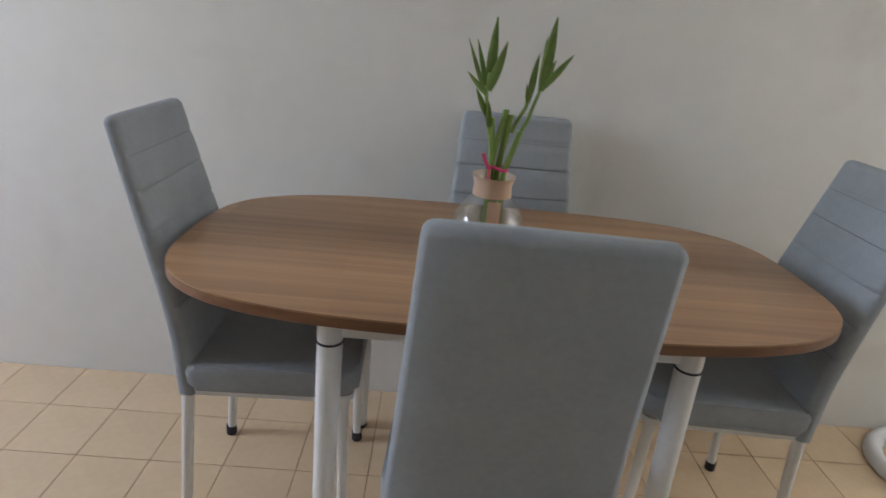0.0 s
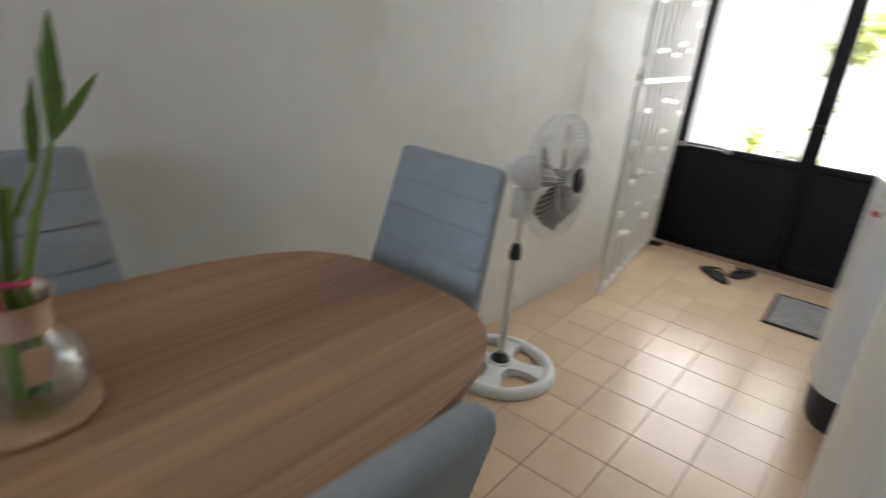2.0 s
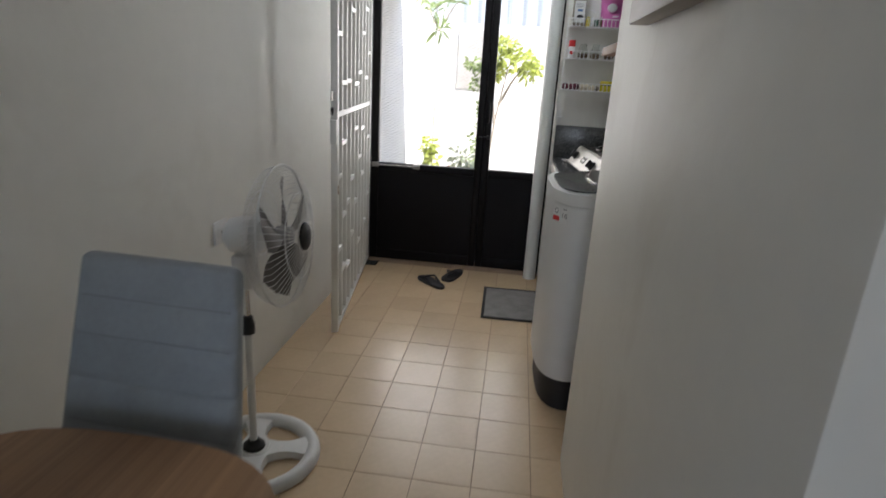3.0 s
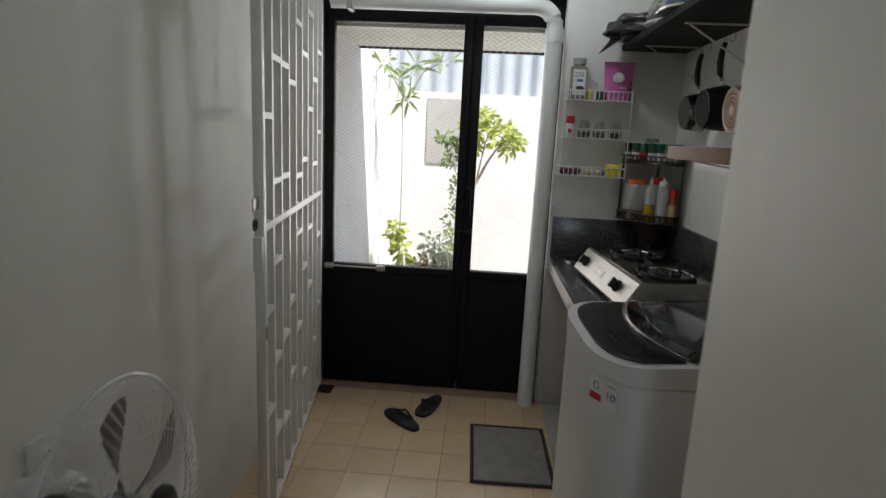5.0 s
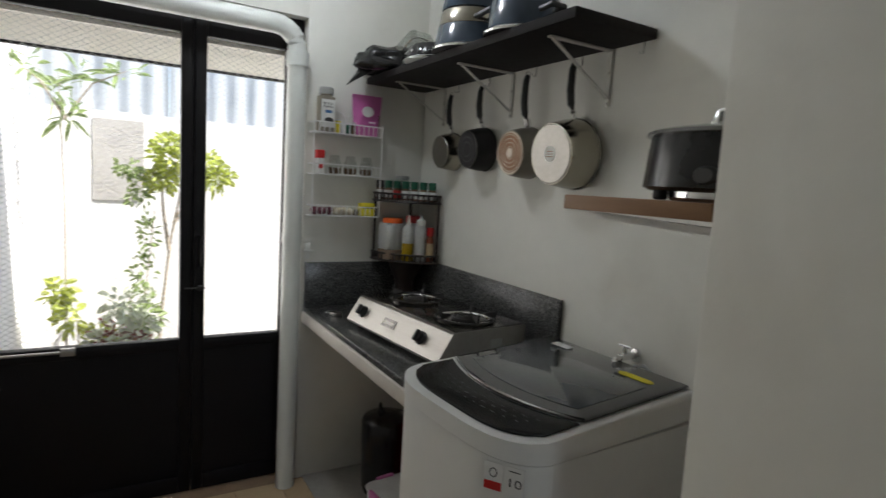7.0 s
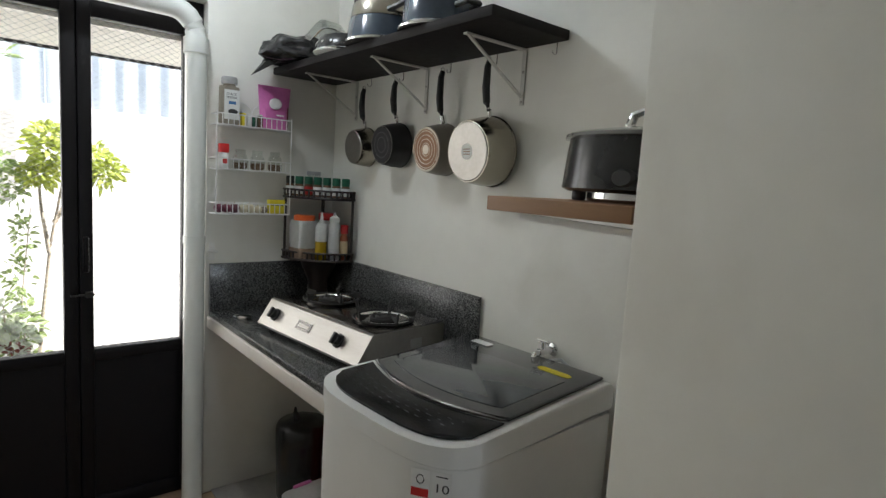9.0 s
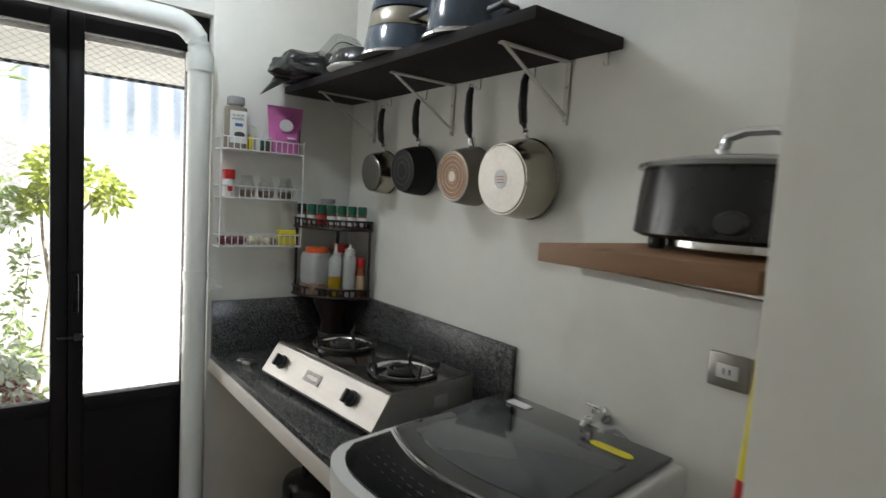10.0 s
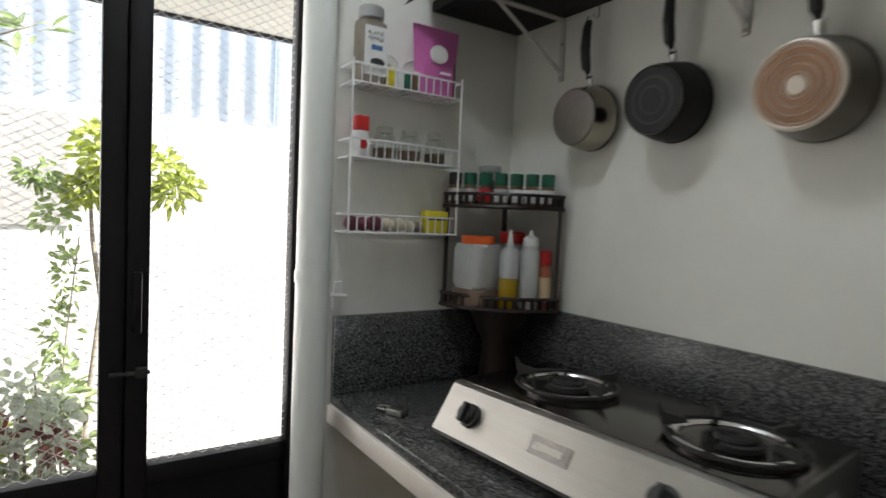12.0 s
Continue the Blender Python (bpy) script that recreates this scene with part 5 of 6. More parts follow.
# ---- white steel gate, swung open along the wall ----
def security_gate():
    a, b = Vector((4.18, 2.215, 0)), Vector((3.0, 2.058, 0))
    length = (b - a).length
    g = thing("security_gate", Matrix.Translation(a) @ pose(0, 0, 0, 0, 0, math.degrees(math.atan2((b - a).y, (b - a).x))), "white steel grille gate folded open along the wall", "gate")
    lo, mid, hi = 0.03, 1.11, 2.14
    for u in (0.0, length):
        part("stile", box(u - 0.016, u + 0.016, -0.016, 0.016, lo, hi, 0.003), GATE_PAINT, g)
    for z in (lo + 0.016, mid, hi - 0.016):
        part("rail", box(0.016, length - 0.016, -0.0125, 0.0125, z - 0.0125, z + 0.0125, 0.002), GATE_PAINT, g)
    n = 8
    xs = [length * (k + 1) / (n + 1) for k in range(n)]
    for x in xs:
        part("upright_bar", box(x - 0.009, x + 0.009, -0.0125, 0.0125, lo + 0.032, mid - 0.0125), GATE_PAINT, g)
        part("upright_bar", box(x - 0.009, x + 0.009, -0.0125, 0.0125, mid + 0.0125, hi - 0.032), GATE_PAINT, g)
    edges = [0.016] + xs + [length - 0.016]
    # heights of the short links in each bay, from the hinge side to the free end
    links = ((0.52, 0.90, 1.42, 1.80), (0.36, 1.27, 1.66), (0.70, 0.98, 1.52, 1.93), (0.30, 0.82, 1.30, 1.74), (0.58, 1.00, 1.24, 1.84), (0.42, 0.74, 1.60), (0.28, 0.635, 1.257, 1.65), (0.31, 0.596, 0.966, 1.25, 1.655), (0.447, 0.815, 1.465, 1.90))
    for k, bay in enumerate(links):
        x0, x1 = edges[k] + (0.009 if k else 0), edges[k + 1] - (0.009 if k < n else 0)
        for z in bay:
            part("link_bar", box(x0, x1, -0.012, 0.012, z - 0.010, z + 0.010), GATE_PAINT, g)
    hasp = box(length + 0.016, length + 0.075, -0.004, 0.0, mid + 0.065, mid + 0.105, 0.001)
    part("hasp", hasp, STEEL, g, "steel hasp plate")
    lock = part("padlock", prism(rounded(0.022, 0.03, 0.004, 3), mid - 0.13, mid - 0.02, bevel=0.003, m=Matrix.Translation((length + 0.028, 0, 0))), WHITE_METAL, g, "white-painted slide bolt")
    part("bolt_ring", tube([(length + 0.045 + 0.016 * math.cos(q * 0.6283), -0.004, mid + 0.02 + 0.016 * math.sin(q * 0.6283)) for q in range(10)], 0.004, 6, closed=True), IRON, lock)
    part("rust_stain", box(length - 0.008, length + 0.012, 0.0155, 0.0168, 0.74, 0.785), material("rusty_patch", (0.30, 0.18, 0.10), 0.8, vary=0.4, scale=30), g, "rust patch on the stile")


security_gate()


# ---- pedestal fan ----
def pedestal_fan():
    f = thing("pedestal_fan", pose(2.035, 2.035, 0), "white pedestal fan with wire cage and round base", "fan")
    base = bmesh.new()
    prof = [(0.172, 0.004), (0.174, 0.022), (0.185, 0.034), (0.200, 0.038), (0.216, 0.032), (0.224, 0.015), (0.224, 0.003)]
    lathe(prof + [prof[0]], 48, base, cap=False)
    for k in range(4):
        a = radians(20 + 90 * k)
        u, v = Vector((math.cos(a), math.sin(a), 0)), Vector((-math.sin(a), math.cos(a), 0))
        rings = []
        spoke = bmesh.new()
        for r, w, z in ((0.03, 0.055, 0.042), (0.08, 0.034, 0.038), (0.125, 0.034, 0.035), (0.19, 0.065, 0.031)):
            rings.append([spoke.verts.new(u * r + v * s * w + Vector((0, 0, zz))) for s, zz in ((-1, 0.004), (-0.9, z * 0.85), (0, z), (0.9, z * 0.85), (1, 0.004))])
        for p, q in zip(rings, rings[1:]):
            for j in range(4):
                spoke.faces.new((p[j], p[j + 1], q[j + 1], q[j]))
        part("spoke", spoke, WHITE_PLASTIC, f, smooth=50)
    lathe([(0.055, 0.003), (0.058, 0.03), (0.05, 0.042), (0.001, 0.042)], 28, base, cap=False)
    part("base", base, WHITE_PLASTIC, f, smooth=50)
    part("base_hub", lathe([(0.038, 0.042), (0.036, 0.052), (0.024, 0.060), (0.018, 0.072), (0.001, 0.072)], 24, cap=False), BAKELITE, f, "black hub")
    part("lower_pole", rod((0, 0, 0.06), (0, 0, 0.49), 0.0125, n=18), WHITE_METAL, f)
    part("height_collar", lathe([(0.022, 0.475), (0.022, 0.505), (0.015, 0.535), (0.010, 0.537)], 20), BAKELITE, f, "black height collar")
    part("upper_pole", rod((0, 0, 0.53), (0, 0, 0.66), 0.009, n=16), CHROME, f)
    az = radians(273)
    d = Vector((math.cos(az), math.sin(az), 0.06)).normalized()
    head = Matrix.Translation(Vector((0, 0, 0.805)) + d * 0.058) @ d.to_track_quat("Z", "Y").to_matrix().to_4x4()
    part("control_box", box(-0.035, 0.035, -0.03, 0.03, 0.635, 0.745, 0.008), WHITE_PLASTIC, f)
    motor = part("motor_housing", lathe([(0.001, -0.115), (0.03, -0.112), (0.052, -0.095), (0.06, -0.06), (0.062, -0.02), (0.045, 0.0), (0.001, 0.0)], 30, m=head, cap=False), WHITE_PLASTIC, f)
    R = 0.215
    rear = bmesh.new()
    front = bmesh.new()
    ring = lambda r, z, n=48: [head @ Vector((r * math.cos(2 * math.pi * k / n), r * math.sin(2 * math.pi * k / n), z)) for k in range(n)]
    for r, z in ((0.06, 0.002), (0.14, 0.008)):
        tube(ring(r, z), 0.0016, 5, rear, closed=True)
    for r, z in ((0.05, 0.132), (0.13, 0.121)):
        tube(ring(r, z), 0.0016, 5, front, closed=True)
    for k in range(64):
        a = 2 * math.pi * k / 64
        for bm, prof in ((rear, ((0.055, 0.002), (0.17, 0.01), (0.205, 0.035), (R, 0.07))), (front, ((0.04, 0.134), (0.15, 0.119), (0.20, 0.10), (R, 0.074)))):
            tube([head @ Vector((r * math.cos(a), r * math.sin(a), z)) for r, z in prof], 0.0008, 4, bm)
    part("rear_grille", rear, WHITE_WIRE, f)
    part("front_grille", front, WHITE_WIRE, f)
    part("cage_band", tube(ring(R + 0.001, 0.072), 0.0035, 8, closed=True), WHITE_PLASTIC, f)
    cap = lathe([(0.043, 0.130), (0.043, 0.140), (0.037, 0.144), (0.001, 0.145)], 28, m=head, cap=False)
    part("front_badge", cap, BAKELITE, f, "black round badge")
    part("blade_hub", lathe([(0.03, 0.05), (0.032, 0.06), (0.028, 0.095), (0.001, 0.10)], 22, m=head, cap=False), GREY_PRINT, f)
    for k in range(5):
        a0 = radians(72 * k + 15)
        bm = bmesh.new()
        rows = []
        for j in range(7):
            u = j / 6
            r = 0.028 + 0.155 * u
            w0, w1 = -0.25 - 0.20 * math.sin(u * 2.6), 0.18 + 0.25 * math.sin(u * 2.4)
            rows.append([bm.verts.new(head @ Vector((r * math.cos(a0 + w), r * math.sin(a0 + w), 0.075 + 0.022 * (w / 0.45)))) for w in (w0, (w0 + w1) / 2, w1)])
        for p, q in zip(rows, rows[1:]):
            for j in range(2):
                bm.faces.new((p[j], p[j + 1], q[j + 1], q[j]))
        bmesh.ops.solidify(bm, geom=bm.faces[:], thickness=0.002)
        part("blade", bm, BLADE, f, smooth=50)


pedestal_fan()


# ---- vase with bamboo ----
def vase():
    z = 0.7385
    c = thing("wooden_coaster", pose(0.469, 1.80, z), "round pale wooden coaster on the table", "coaster")
    part("disc", lathe([(0.078, 0), (0.081, 0.002), (0.081, 0.008), (0.078, 0.010)], 40), LIGHT_WOOD, c)
    v = thing("glass_vase", pose(0.469, 1.80, z + 0.0105), "clear glass vase with cork-coloured neck band and water", "vase")
    outer = [(0.034, 0.0), (0.055, 0.004), (0.072, 0.022), (0.078, 0.042), (0.074, 0.062), (0.058, 0.086), (0.042, 0.104), (0.036, 0.118), (0.037, 0.14), (0.044, 0.150), (0.047, 0.153)]
    part("glass_body", lathe([(0.001, 0.0)] + outer, 48, cap=False), GLASS, v)
    part("water", lathe([(0.001, 0.0072), (0.052, 0.0092), (0.0685, 0.0245), (0.0745, 0.042), (0.0705, 0.0608), (0.001, 0.0608)], 40, cap=False), WATER, v, "clear water")
    part("neck_band", lathe([(0.041, 0.108), (0.041, 0.112), (0.0395, 0.132), (0.044, 0.147), (0.047, 0.151)], 40, cap=False), CORK, v, "brown paper neck band")
    part("paper_tag", box(-0.014, 0.014, -0.0745, -0.0725, 0.066, 0.112), CORK, v, "small brown tag")
    p = thing("lucky_bamboo", pose(0.469, 1.80, z + 0.0185) @ Matrix.Diagonal((1.04, 1, 0.93, 1)), "lucky bamboo stalks tied with a pink band", "plant")

    def leaf(bm, base, tip, w, bend=0.1):
        base, tip = Vector(base), Vector(tip)
        d = tip - base
        side = d.cross(Vector((0.2, -1, 0.1))).normalized()
        up = side.cross(d).normalized()
        rows = []
        for k in range(7):
            u = k / 6
            ww = w * math.sin(math.pi * min(0.98, 0.12 + u * 0.87)) ** 0.8 * (1 - 0.25 * u)
            c = base + d * u - up * bend * d.length * u * (1 - u)
            rows.append((bm.verts.new(c - side * ww + up * ww * 0.5), bm.verts.new(c), bm.verts.new(c + side * ww + up * ww * 0.5)))
        for a, b in zip(rows, rows[1:]):
            for k in range(2):
                bm.faces.new((a[k], a[k + 1], b[k + 1], b[k]))

    stalks = (((0.0, 0.0, 0.0), (-0.012, 0, 0.16), (0.008, 0, 0.30)), ((0.012, 0.01, 0.0), (0.005, 0.006, 0.16), (0.018, 0, 0.29)), ((0.02, -0.006, 0.0), (0.018, 0, 0.16), (0.040, 0.0, 0.255)), ((-0.01, 0.006, 0.0), (-0.006, 0, 0.16), (-0.018, 0, 0.28)))
    for s in stalks:
        pts = [Vector(s[0]).lerp(Vector(s[1]), t / 4) for t in range(4)] + [Vector(s[1]).lerp(Vector(s[2]), t / 5) for t in range(6)]
        part("stalk", tube(pts, 0.006, 10, radii=[0.0066 if k % 2 else 0.0058 for k in range(len(pts))]), BAMBOO, p, smooth=60)
    shoots = (((-0.018, 0, 0.26), (-0.028, 0, 0.31), (-0.035, 0, 0.36), (-0.032, 0, 0.40)), ((0.022, 0, 0.27), (0.045, 0, 0.295), (0.065, 0, 0.33), (0.07, 0, 0.35)), ((0.054, 0, 0.265), (0.075, 0, 0.30), (0.088, 0, 0.34), (0.10, 0, 0.375)))
    fit = lambda p: Vector((p[0] * 0.68 if p[0] > 0.03 else p[0], p[1], p[2] * 0.93))
    for s in shoots:
        s = [fit(q) for q in s]
        part("shoot", tube(s, 0.0042, 8, radii=[0.0045, 0.004, 0.0036, 0.003]), BAMBOO, p, smooth=60)
    for base, tip, w in (((-0.033, 0, 0.37), (-0.028, 0.01, 0.52), 0.011), ((-0.030, 0, 0.36), (-0.005, 0, 0.47), 0.010), ((-0.036, 0, 0.35), (-0.078, 0, 0.47), 0.005), ((-0.034, 0, 0.35), (-0.075, -0.02, 0.40), 0.006), ((-0.028, 0, 0.30), (-0.055, -0.01, 0.365), 0.007), ((-0.022, 0, 0.275), (-0.03, -0.02, 0.34), 0.007), ((-0.033, 0, 0.36), (-0.06, 0.02, 0.47), 0.006),
                         ((0.068, 0, 0.34), (0.083, 0, 0.45), 0.008), ((0.068, 0, 0.335), (0.055, -0.02, 0.385), 0.004), ((0.099, 0, 0.37), (0.118, 0, 0.53), 0.013), ((0.10, 0, 0.372), (0.178, 0, 0.455), 0.008), ((0.10, 0, 0.372), (0.14, 0.03, 0.44), 0.007), ((0.098, 0, 0.40), (0.098, 0, 0.49), 0.004), ((0.07, 0, 0.345), (0.075, 0.02, 0.41), 0.005)):
        bm = bmesh.new()
        leaf(bm, fit(base), fit(tip), w)
        part("leaf", bm, LEAF, p, smooth=60)
    tie = tube([(0.02 * math.cos(a * 0.5236) + 0.004, 0.016 * math.sin(a * 0.5236), 0.17 + 0.004 * math.sin(a)) for a in range(12)], 0.004, 6, closed=True)
    tube([(-0.012, -0.014, 0.17), (-0.024, -0.02, 0.19), (-0.028, -0.02, 0.205)], 0.0035, 6, tie)
    tube([(-0.012, -0.014, 0.17), (-0.014, -0.022, 0.155), (-0.010, -0.024, 0.14)], 0.0035, 6, tie)
    part("pink_tie", tie, PINK_TIE, p, "shiny pink ribbon tie")


vase()


# ---- on the floor ----
def floor_things():
    m = thing("doormat", pose(3.670, 1.163, 0, 0, 0, 1.2), "grey woven doormat with dark border", "mat")
    part("mat_surface", box(-0.23, 0.23, -0.165, 0.165, 0.0006, 0.010, 0.003), MAT, m)
    rim = bmesh.new()
    for x0, x1, y0, y1 in ((-0.245, 0.245, -0.182, -0.1655), (-0.245, 0.245, 0.1655, 0.182), (-0.245, -0.2305, -0.1655, 0.1655), (0.2305, 0.245, -0.1655, 0.1655)):
        box(x0, x1, y0, y1, 0.0006, 0.012, 0.003, rim)
    part("mat_border", rim, MAT_EDGE, m, "dark bound border")

    def slipper(m4):
        s = thing("flip_flop", m4, "black rubber flip-flop on the floor tiles", "flip-flop", "pair of flip-flops")
        out = []
        for k in range(28):
            a = 2 * math.pi * k / 28
            w = 0.043 + 0.008 * math.sin(a)
            out.append((w * math.copysign(abs(math.cos(a)) ** 0.6, math.cos(a)), math.copysign(abs(math.sin(a)) ** 0.85, math.sin(a)) * 0.128))
        part("sole", prism(out, 0.0005, 0.018, bevel=0.003), FOAM, s)
        part("strap", tube([(-0.040, -0.035, 0.018), (-0.035, 0.02, 0.045), (0.0, 0.075, 0.03), (0.0, 0.078, 0.018)], 0.006, 8), FOAM, s)
        part("strap", tube([(0.040, -0.035, 0.018), (0.036, 0.02, 0.045), (0.0, 0.075, 0.03)], 0.006, 8), FOAM, s)

    slipper(pose(3.897, 1.697, 0, 0, 0, -46))
    slipper(pose(4.07, 1.574, 0, 0, 0, 71))
    d = thing("floor_drain", pose(4.19, 2.185, 0), "dark square floor drain by the door", "drain")
    part("drain_frame", box(-0.05, 0.05, -0.05, 0.05, 0.0004, 0.003, 0.001), STEEL_TOP, d)
    for k in range(6):
        part("drain_slot", box(-0.04, 0.04, -0.038 + 0.0148 * k, -0.030 + 0.0148 * k, 0.003, 0.0034), DARK_PRINT, d)


floor_things()

# ---- behind the house ----
def yard():
    structure("ground", box(4.40, 60, -40, 40, -0.40, -0.10), CONCRETE, "pale concrete ground behind the house")
    structure("door_step", box(4.37, 4.75, 0.6, 2.3, -0.10, -0.02, 0.01), CONCRETE, "concrete doorstep")
    structure("wall_yard_side", box(4.40, 6.40, 2.215, 2.34, -0.10, 2.4), OUT_WALL, "white rendered side wall of the yard")
    structure("wall_yard_back", box(6.15, 6.30, -4.5, 2.214, -0.10, 1.79), OUT_WALL, "weathered white garden wall")
    structure("soffit", box(4.401, 5.06, -3.0, 2.214, 1.978, 2.08), SOFFIT, "cream soffit above the back door")
    structure("trim_soffit", box(5.061, 5.085, -3.0, 2.214, 1.965, 2.10), IRON, "dark edge strip of the soffit")
    structure("wall_upper", box(4.401, 4.44, -3.0, 2.214, 2.081, 3.0), OUT_WALL, "upper house wall")
    structure("roof", box(-3.4, 4.45, -3.0, 2.5, 3.0, 3.1), OUT_WALL, "house roof slab")
    structure("wall_house_outer", box(4.24, 4.40, -3.0, POT_Y - 0.101, -0.10, 3.0), OUT_WALL, "outer house wall")
    structure("patch", box(6.142, 6.149, 1.56, 1.86, 1.20, 1.74), PATCH, "bare grey cement patch on the garden wall")
    # corrugated fence above the wall
    f = thing("corrugated_fence", pose(6.22, 0, 1.791), "pale corrugated metal fence on top of the garden wall", "fence")
    y = -4.5
    k = 0
    while y < 2.2:
        y1 = min(y + 0.84, 2.21)
        bm = bmesh.new()
        n = max(4, int((y1 - y) / 0.0175))
        a = [bm.verts.new((0.016 * math.sin(2 * math.pi * (y + (y1 - y) * j / n) / 0.14), y + (y1 - y) * j / n, 0.0)) for j in range(n + 1)]
        b = [bm.verts.new((v.co.x, v.co.y, 0.95)) for v in a]
        for j in range(n):
            bm.faces.new((a[j], a[j + 1], b[j + 1], b[j]))
        bmesh.ops.solidify(bm, geom=bm.faces[:], thickness=0.0012)
        part("corrugated_sheet", bm, SHEET, f, smooth=60)
        y += 0.84 + 0.003
        k += 1
    part("fence_rail", box(0.022, 0.05, -4.5, 2.2, 0.6, 0.64), SHEET, f)
    structure("flower_bed", box(5.25, 6.14, 1.02, 2.21, -0.10, -0.02, 0.02), SOIL, "dark soil of the flower bed")
    rng = random.Random(3)
    for k in range(9):
        x, y = 5.22 + rng.uniform(-0.03, 0.03), 1.05 + 0.13 * k
        bm = bmesh.new()
        bmesh.ops.create_icosphere(bm, subdivisions=2, radius=1)
        for v in bm.verts:
            v.co = Vector((v.co.x * 0.05, v.co.y * 0.062, v.co.z * 0.035)) * (1 + 0.25 * noise.noise(v.co * 1.7 + Vector((k, 0, 0))))
        s = thing("garden_stone", pose(x, y, -0.068, 0, 0, rng.uniform(0, 180)), "white painted stone edging the flower bed", "stone", "stones round the bed")
        part("stone", bm, STONE, s, smooth=60)


def blade_of_leaf(bm, base, d, length, width, rng):
    """One folded leaf of four faces."""
    d = d.normalized()
    side = d.cross(Vector((rng.uniform(-1, 1), rng.uniform(-1, 1), rng.uniform(-0.4, 1)))).normalized()
    up = side.cross(d)
    tip = base + d * length - Vector((0, 0, 0.25 * length))
    m1, m2 = base + d * length * 0.35, base + d * length * 0.72 - Vector((0, 0, 0.1 * length))
    b, t = bm.verts.new(base), bm.verts.new(tip)
    c1, c2 = bm.verts.new(m1 - up * width * 0.2), bm.verts.new(m2 - up * width * 0.2)
    l1, l2 = bm.verts.new(m1 - side * width * 0.5), bm.verts.new(m2 - side * width * 0.42)
    r1, r2 = bm.verts.new(m1 + side * width * 0.5), bm.verts.new(m2 + side * width * 0.42)
    for q in ((b, c1, l1), (b, r1, c1), (l1, c1, c2, l2), (c1, r1, r2, c2), (l2, c2, t), (c2, r2, t)):
        bm.faces.new(q)


def plant(name, foot, stems, clumps, leaf_mat, length, width, count, seed, label, category="plant", stem_r=0.008, ground=-0.03):
    """Stems as lines of points from the foot, and loose clumps of separate leaves."""
    rng = random.Random(seed)
    t = thing(name, pose(*foot), label, category)
    for s in stems:
        n = len(s)
        part("stem", tube(s, stem_r, 8, radii=[stem_r * (1 - 0.6 * k / (n - 1)) for k in range(n)]), BARK, t, smooth=60)
    for c, r in clumps:
        bm = bmesh.new()
        for k in range(count):
            v = Vector((rng.gauss(0, 1), rng.gauss(0, 1), rng.gauss(0, 1))).normalized() * rng.uniform(0.25, 1.0)
            p = Vector(c) + Vector((v.x * r[0], v.y * r[1], v.z * r[2]))
            d = v + Vector((rng.uniform(-0.6, 0.6), rng.uniform(-0.6, 0.6), rng.uniform(-0.3, 0.5)))
            blade_of_leaf(bm, p, d, length * rng.uniform(0.6, 1.2), width * rng.uniform(0.7, 1.2), rng)
        part("leaves", bm, leaf_mat, t, smooth=0)
    return t


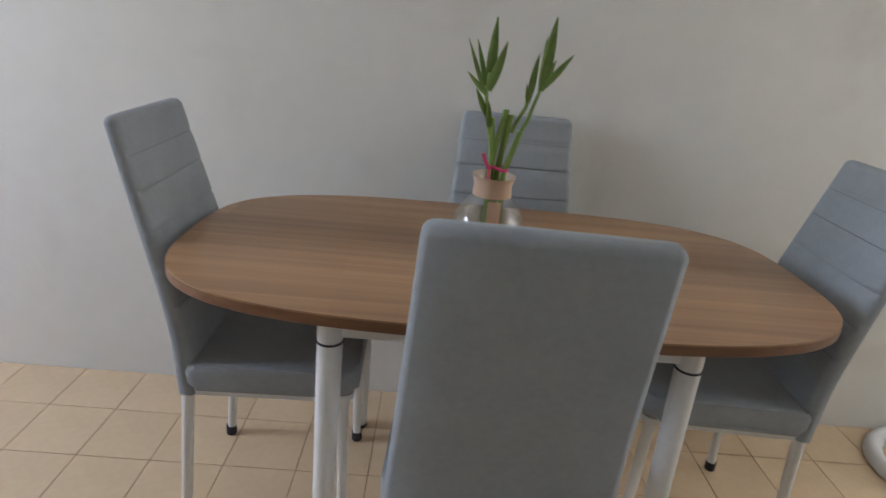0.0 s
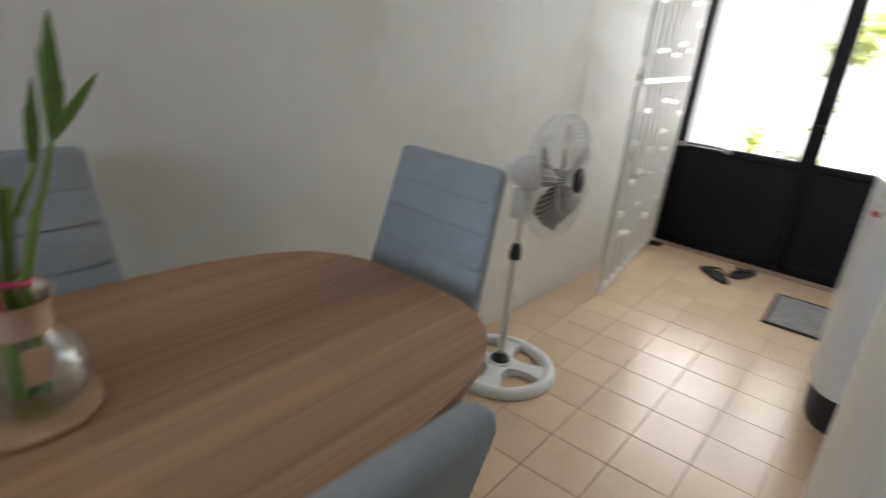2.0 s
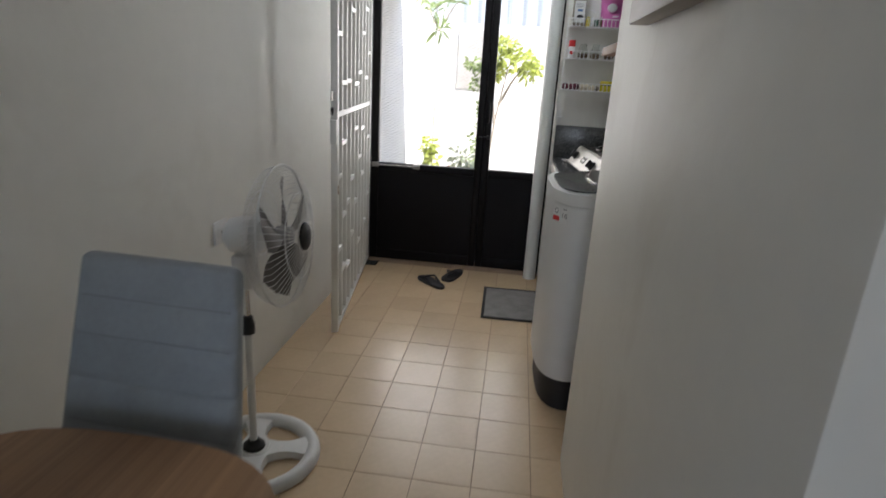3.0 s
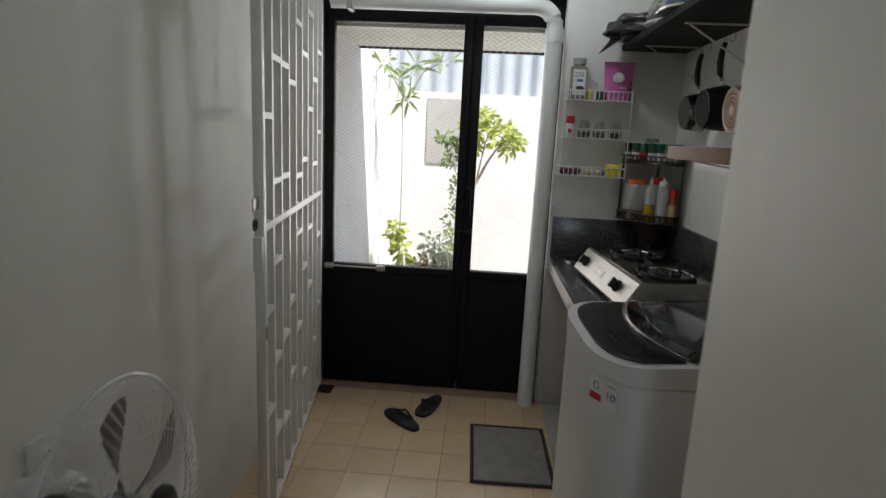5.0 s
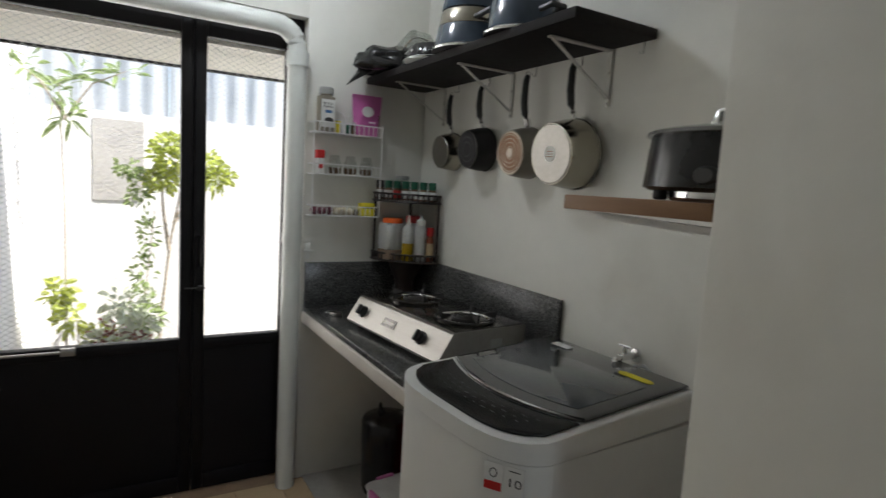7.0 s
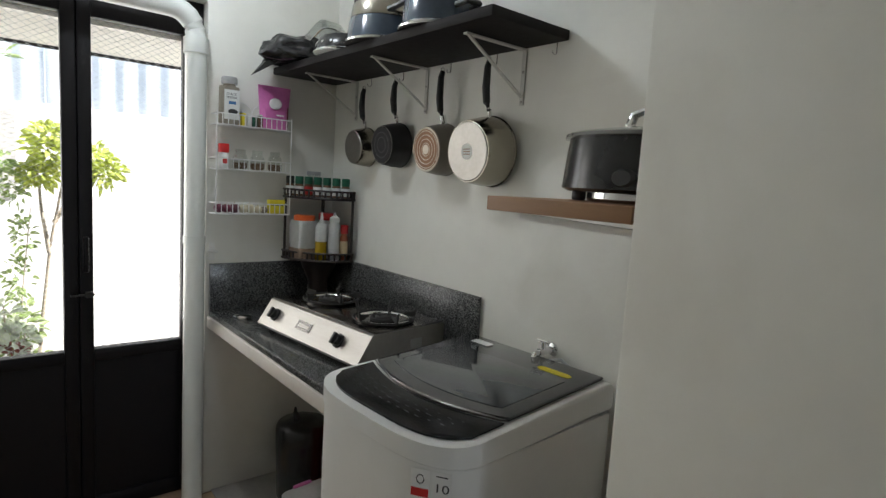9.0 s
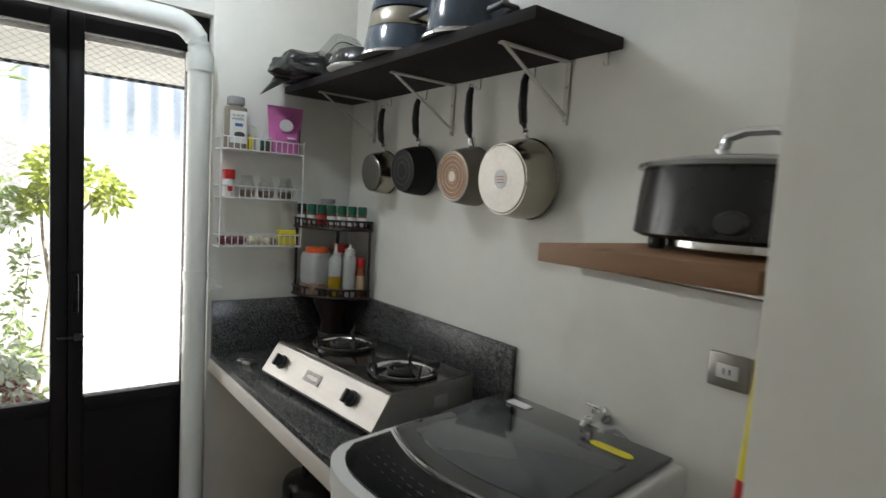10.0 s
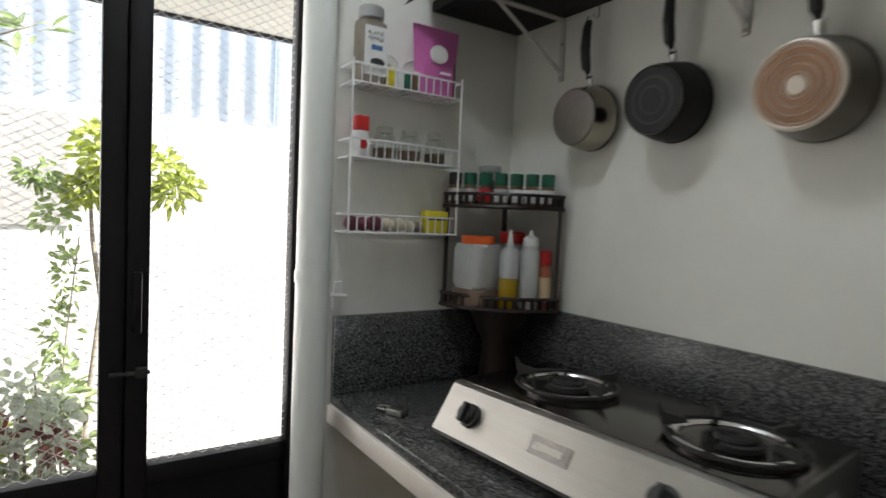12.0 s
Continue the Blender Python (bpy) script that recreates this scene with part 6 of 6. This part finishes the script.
def garden():
    plant("garden_tree", (5.62, 1.385, -0.03), [((0, 0.13, 0), (0.02, 0.10, 0.5), (0, 0.05, 1.0), (0.02, -0.03, 1.45)), ((0.01, 0.03, 1.12), (0.03, -0.06, 1.30), (0.02, -0.15, 1.44)), ((0, 0.055, 0.95), (0.0, 0.09, 1.2), (0.02, 0.10, 1.4))],
          [((0, -0.13, 1.50), (0.14, 0.12, 0.10)), ((0, 0.06, 1.52), (0.13, 0.11, 0.09)), ((0, -0.22, 1.42), (0.10, 0.09, 0.09)), ((0, 0.10, 1.40), (0.09, 0.08, 0.06)), ((0, 0.02, 1.62), (0.10, 0.12, 0.06))],
          FOLIAGE, 0.058, 0.032, 120, 1, "slender young tree with yellow-green leaves", "tree", 0.013)
    plant("creeper", (5.66, 1.56, -0.03), [((0, 0, 0), (0, 0.03, 0.4), (0, 0.0, 0.8), (0.02, -0.04, 1.2))],
          [((0, 0.03, 0.55), (0.09, 0.08, 0.16)), ((0, 0.03, 0.80), (0.08, 0.07, 0.16)), ((0, 0.0, 1.05), (0.07, 0.06, 0.16)), ((0, 0.05, 1.30), (0.06, 0.08, 0.10)), ((0, 0.10, 1.45), (0.05, 0.07, 0.06))], FOLIAGE_DARK, 0.048, 0.024, 62, 2, "thin leafy green creeper on a stake", "plant", 0.006)
    plant("variegated_bush", (5.50, 1.66, -0.03), [((0, 0, 0), (0.02, 0.03, 0.3), (0, 0.05, 0.6)), ((0, 0, 0), (0.0, -0.06, 0.3), (0.03, -0.10, 0.55)), ((0, 0, 0), (-0.04, 0.08, 0.25), (-0.05, 0.14, 0.45)), ((0, 0, 0), (-0.03, -0.02, 0.35), (-0.04, 0.0, 0.7))],
          [((0, 0.05, 0.62), (0.10, 0.09, 0.13)), ((0.0, -0.06, 0.50), (0.10, 0.09, 0.12)), ((-0.03, 0.12, 0.42), (0.09, 0.09, 0.11)), ((0, 0.0, 0.28), (0.12, 0.16, 0.10))], VARIEGATED, 0.07, 0.04, 62, 3, "bush with pale variegated leaves", "bush")
    plant("red_leaf_shrub", (5.46, 1.70, -0.03), [((0, 0, 0), (0.0, 0.03, 0.25), (0, 0.04, 0.5)), ((0, 0, 0), (0.02, -0.06, 0.22), (0, -0.10, 0.45))],
          [((0, 0.05, 0.48), (0.08, 0.10, 0.10)), ((0, -0.10, 0.42), (0.08, 0.08, 0.10))], RED_LEAF, 0.07, 0.032, 30, 7, "small shrub with reddish leaves", "bush", 0.006)
    plant("green_bush", (5.58, 1.90, -0.03), [((0, 0, 0), (0.02, 0.02, 0.3), (0, 0.03, 0.55)), ((0, 0, 0), (0.02, -0.08, 0.3), (0, -0.12, 0.42))],
          [((0, 0.07, 0.58), (0.07, 0.06, 0.09)), ((0, -0.08, 0.40), (0.09, 0.08, 0.10)), ((0, 0.04, 0.30), (0.10, 0.10, 0.09)), ((0, 0.12, 0.72), (0.04, 0.05, 0.08))], FOLIAGE, 0.075, 0.042, 48, 4, "low bush with broad yellow-green leaves", "bush")
    plant("dark_shrub", (5.62, 1.58, -0.03), [((0, 0, 0), (0.0, 0.02, 0.3), (0, 0.02, 0.6)), ((0, 0, 0), (0.02, -0.06, 0.2), (0, -0.08, 0.4))],
          [((0, 0.02, 0.52), (0.09, 0.10, 0.16)), ((0, -0.05, 0.30), (0.10, 0.10, 0.12)), ((0, 0.2, 0.25), (0.1, 0.12, 0.12))], FOLIAGE_DARK, 0.075, 0.034, 70, 5, "dark green shrub in the flower bed", "bush")
    plant("tall_cane", (5.60, 1.985, -0.03), [((0, 0, 0), (0.0, 0.0, 0.6), (0.01, 0.0, 1.2), (0.0, 0.02, 1.98)), ((0, 0, 1.7), (0, -0.14, 1.92), (0, -0.32, 2.02)), ((0, 0, 1.72), (0, 0.10, 1.9), (0, 0.2, 1.98))],
          [((0, -0.30, 2.0), (0.06, 0.10, 0.05)), ((0, 0.16, 1.98), (0.06, 0.10, 0.06)), ((0, -0.08, 1.96), (0.05, 0.12, 0.08)), ((0, -0.02, 1.72), (0.03, 0.06, 0.05)), ((0, 0.03, 1.86), (0.05, 0.10, 0.08))], FOLIAGE_DARK, 0.14, 0.028, 15, 6, "tall cane with long drooping leaves", "plant", 0.008)
    rng = random.Random(9)
    bm = bmesh.new()
    for k in range(420):
        x, y = rng.uniform(5.75, 6.12), rng.uniform(0.35, 1.0)
        blade_of_leaf(bm, Vector((x, y, -0.10)), Vector((rng.uniform(-0.5, 0.5), rng.uniform(-0.5, 0.5), 1)), rng.uniform(0.05, 0.11), 0.007, rng)
    g = part("grass", bm, FOLIAGE, None, smooth=0)
    tagged(g, "tuft of grass along the garden wall", "grass", "", "stuff")


yard()
garden()

# ---- floor tiles ----
def floor_tiles():
    pitch, gap, x_line, y_line = 0.2, 0.0022, 2.03, 1.475
    p = pitch / 2 - gap / 2
    bm = bmesh.new()
    prism(rounded(2 * p, 2 * p, 0.002, 1), -0.0038, 0.0, bm, bevel=0.0008)
    mesh = finish(bm, "tile", TILE, 0)
    floor = bpy.data.objects["floor"]
    rest, made = bmesh.new(), 0
    solid = ((PX0, PX1 - 0.1, -2.0, PY), (PX1 - 0.2, EAST + 0.2, -2.0, POT_Y), (EAST, EAST + 0.3, -2, 1.0))
    for i in range(-27, 13):
        for j in range(-17, 5):
            cx, cy = x_line + (i + 0.5) * pitch, y_line + (j + 0.5) * pitch
            x0, x1, y0, y1 = cx - p, cx + p, cy - p, cy + p
            if x1 > EAST + 0.10 or x0 < -3.06 or y0 < -1.62 or y0 > NORTH - 0.02:
                continue
            if any(a - 0.02 < cx < b + 0.02 and c - 0.02 < cy < d - 0.01 for a, b, c, d in solid):
                continue
            if y1 > NORTH - 0.002:
                y1 = NORTH - 0.002
            if -1.35 < cx and cy > 0.95 and made < 300:
                ob = new("tile", mesh)
                ob.parent = floor
                ob.location = (cx, (y0 + y1) / 2, 0)
                ob.scale = (1, (y1 - y0) / (2 * p), 1)
                made += 1
            else:
                box(x0, x1, y0, y1, -0.0038, 0.0, bm=rest)
    ob = part("tiles", rest, TILE, floor, smooth=0)
    ob["kind"] = "stuff"


floor_tiles()
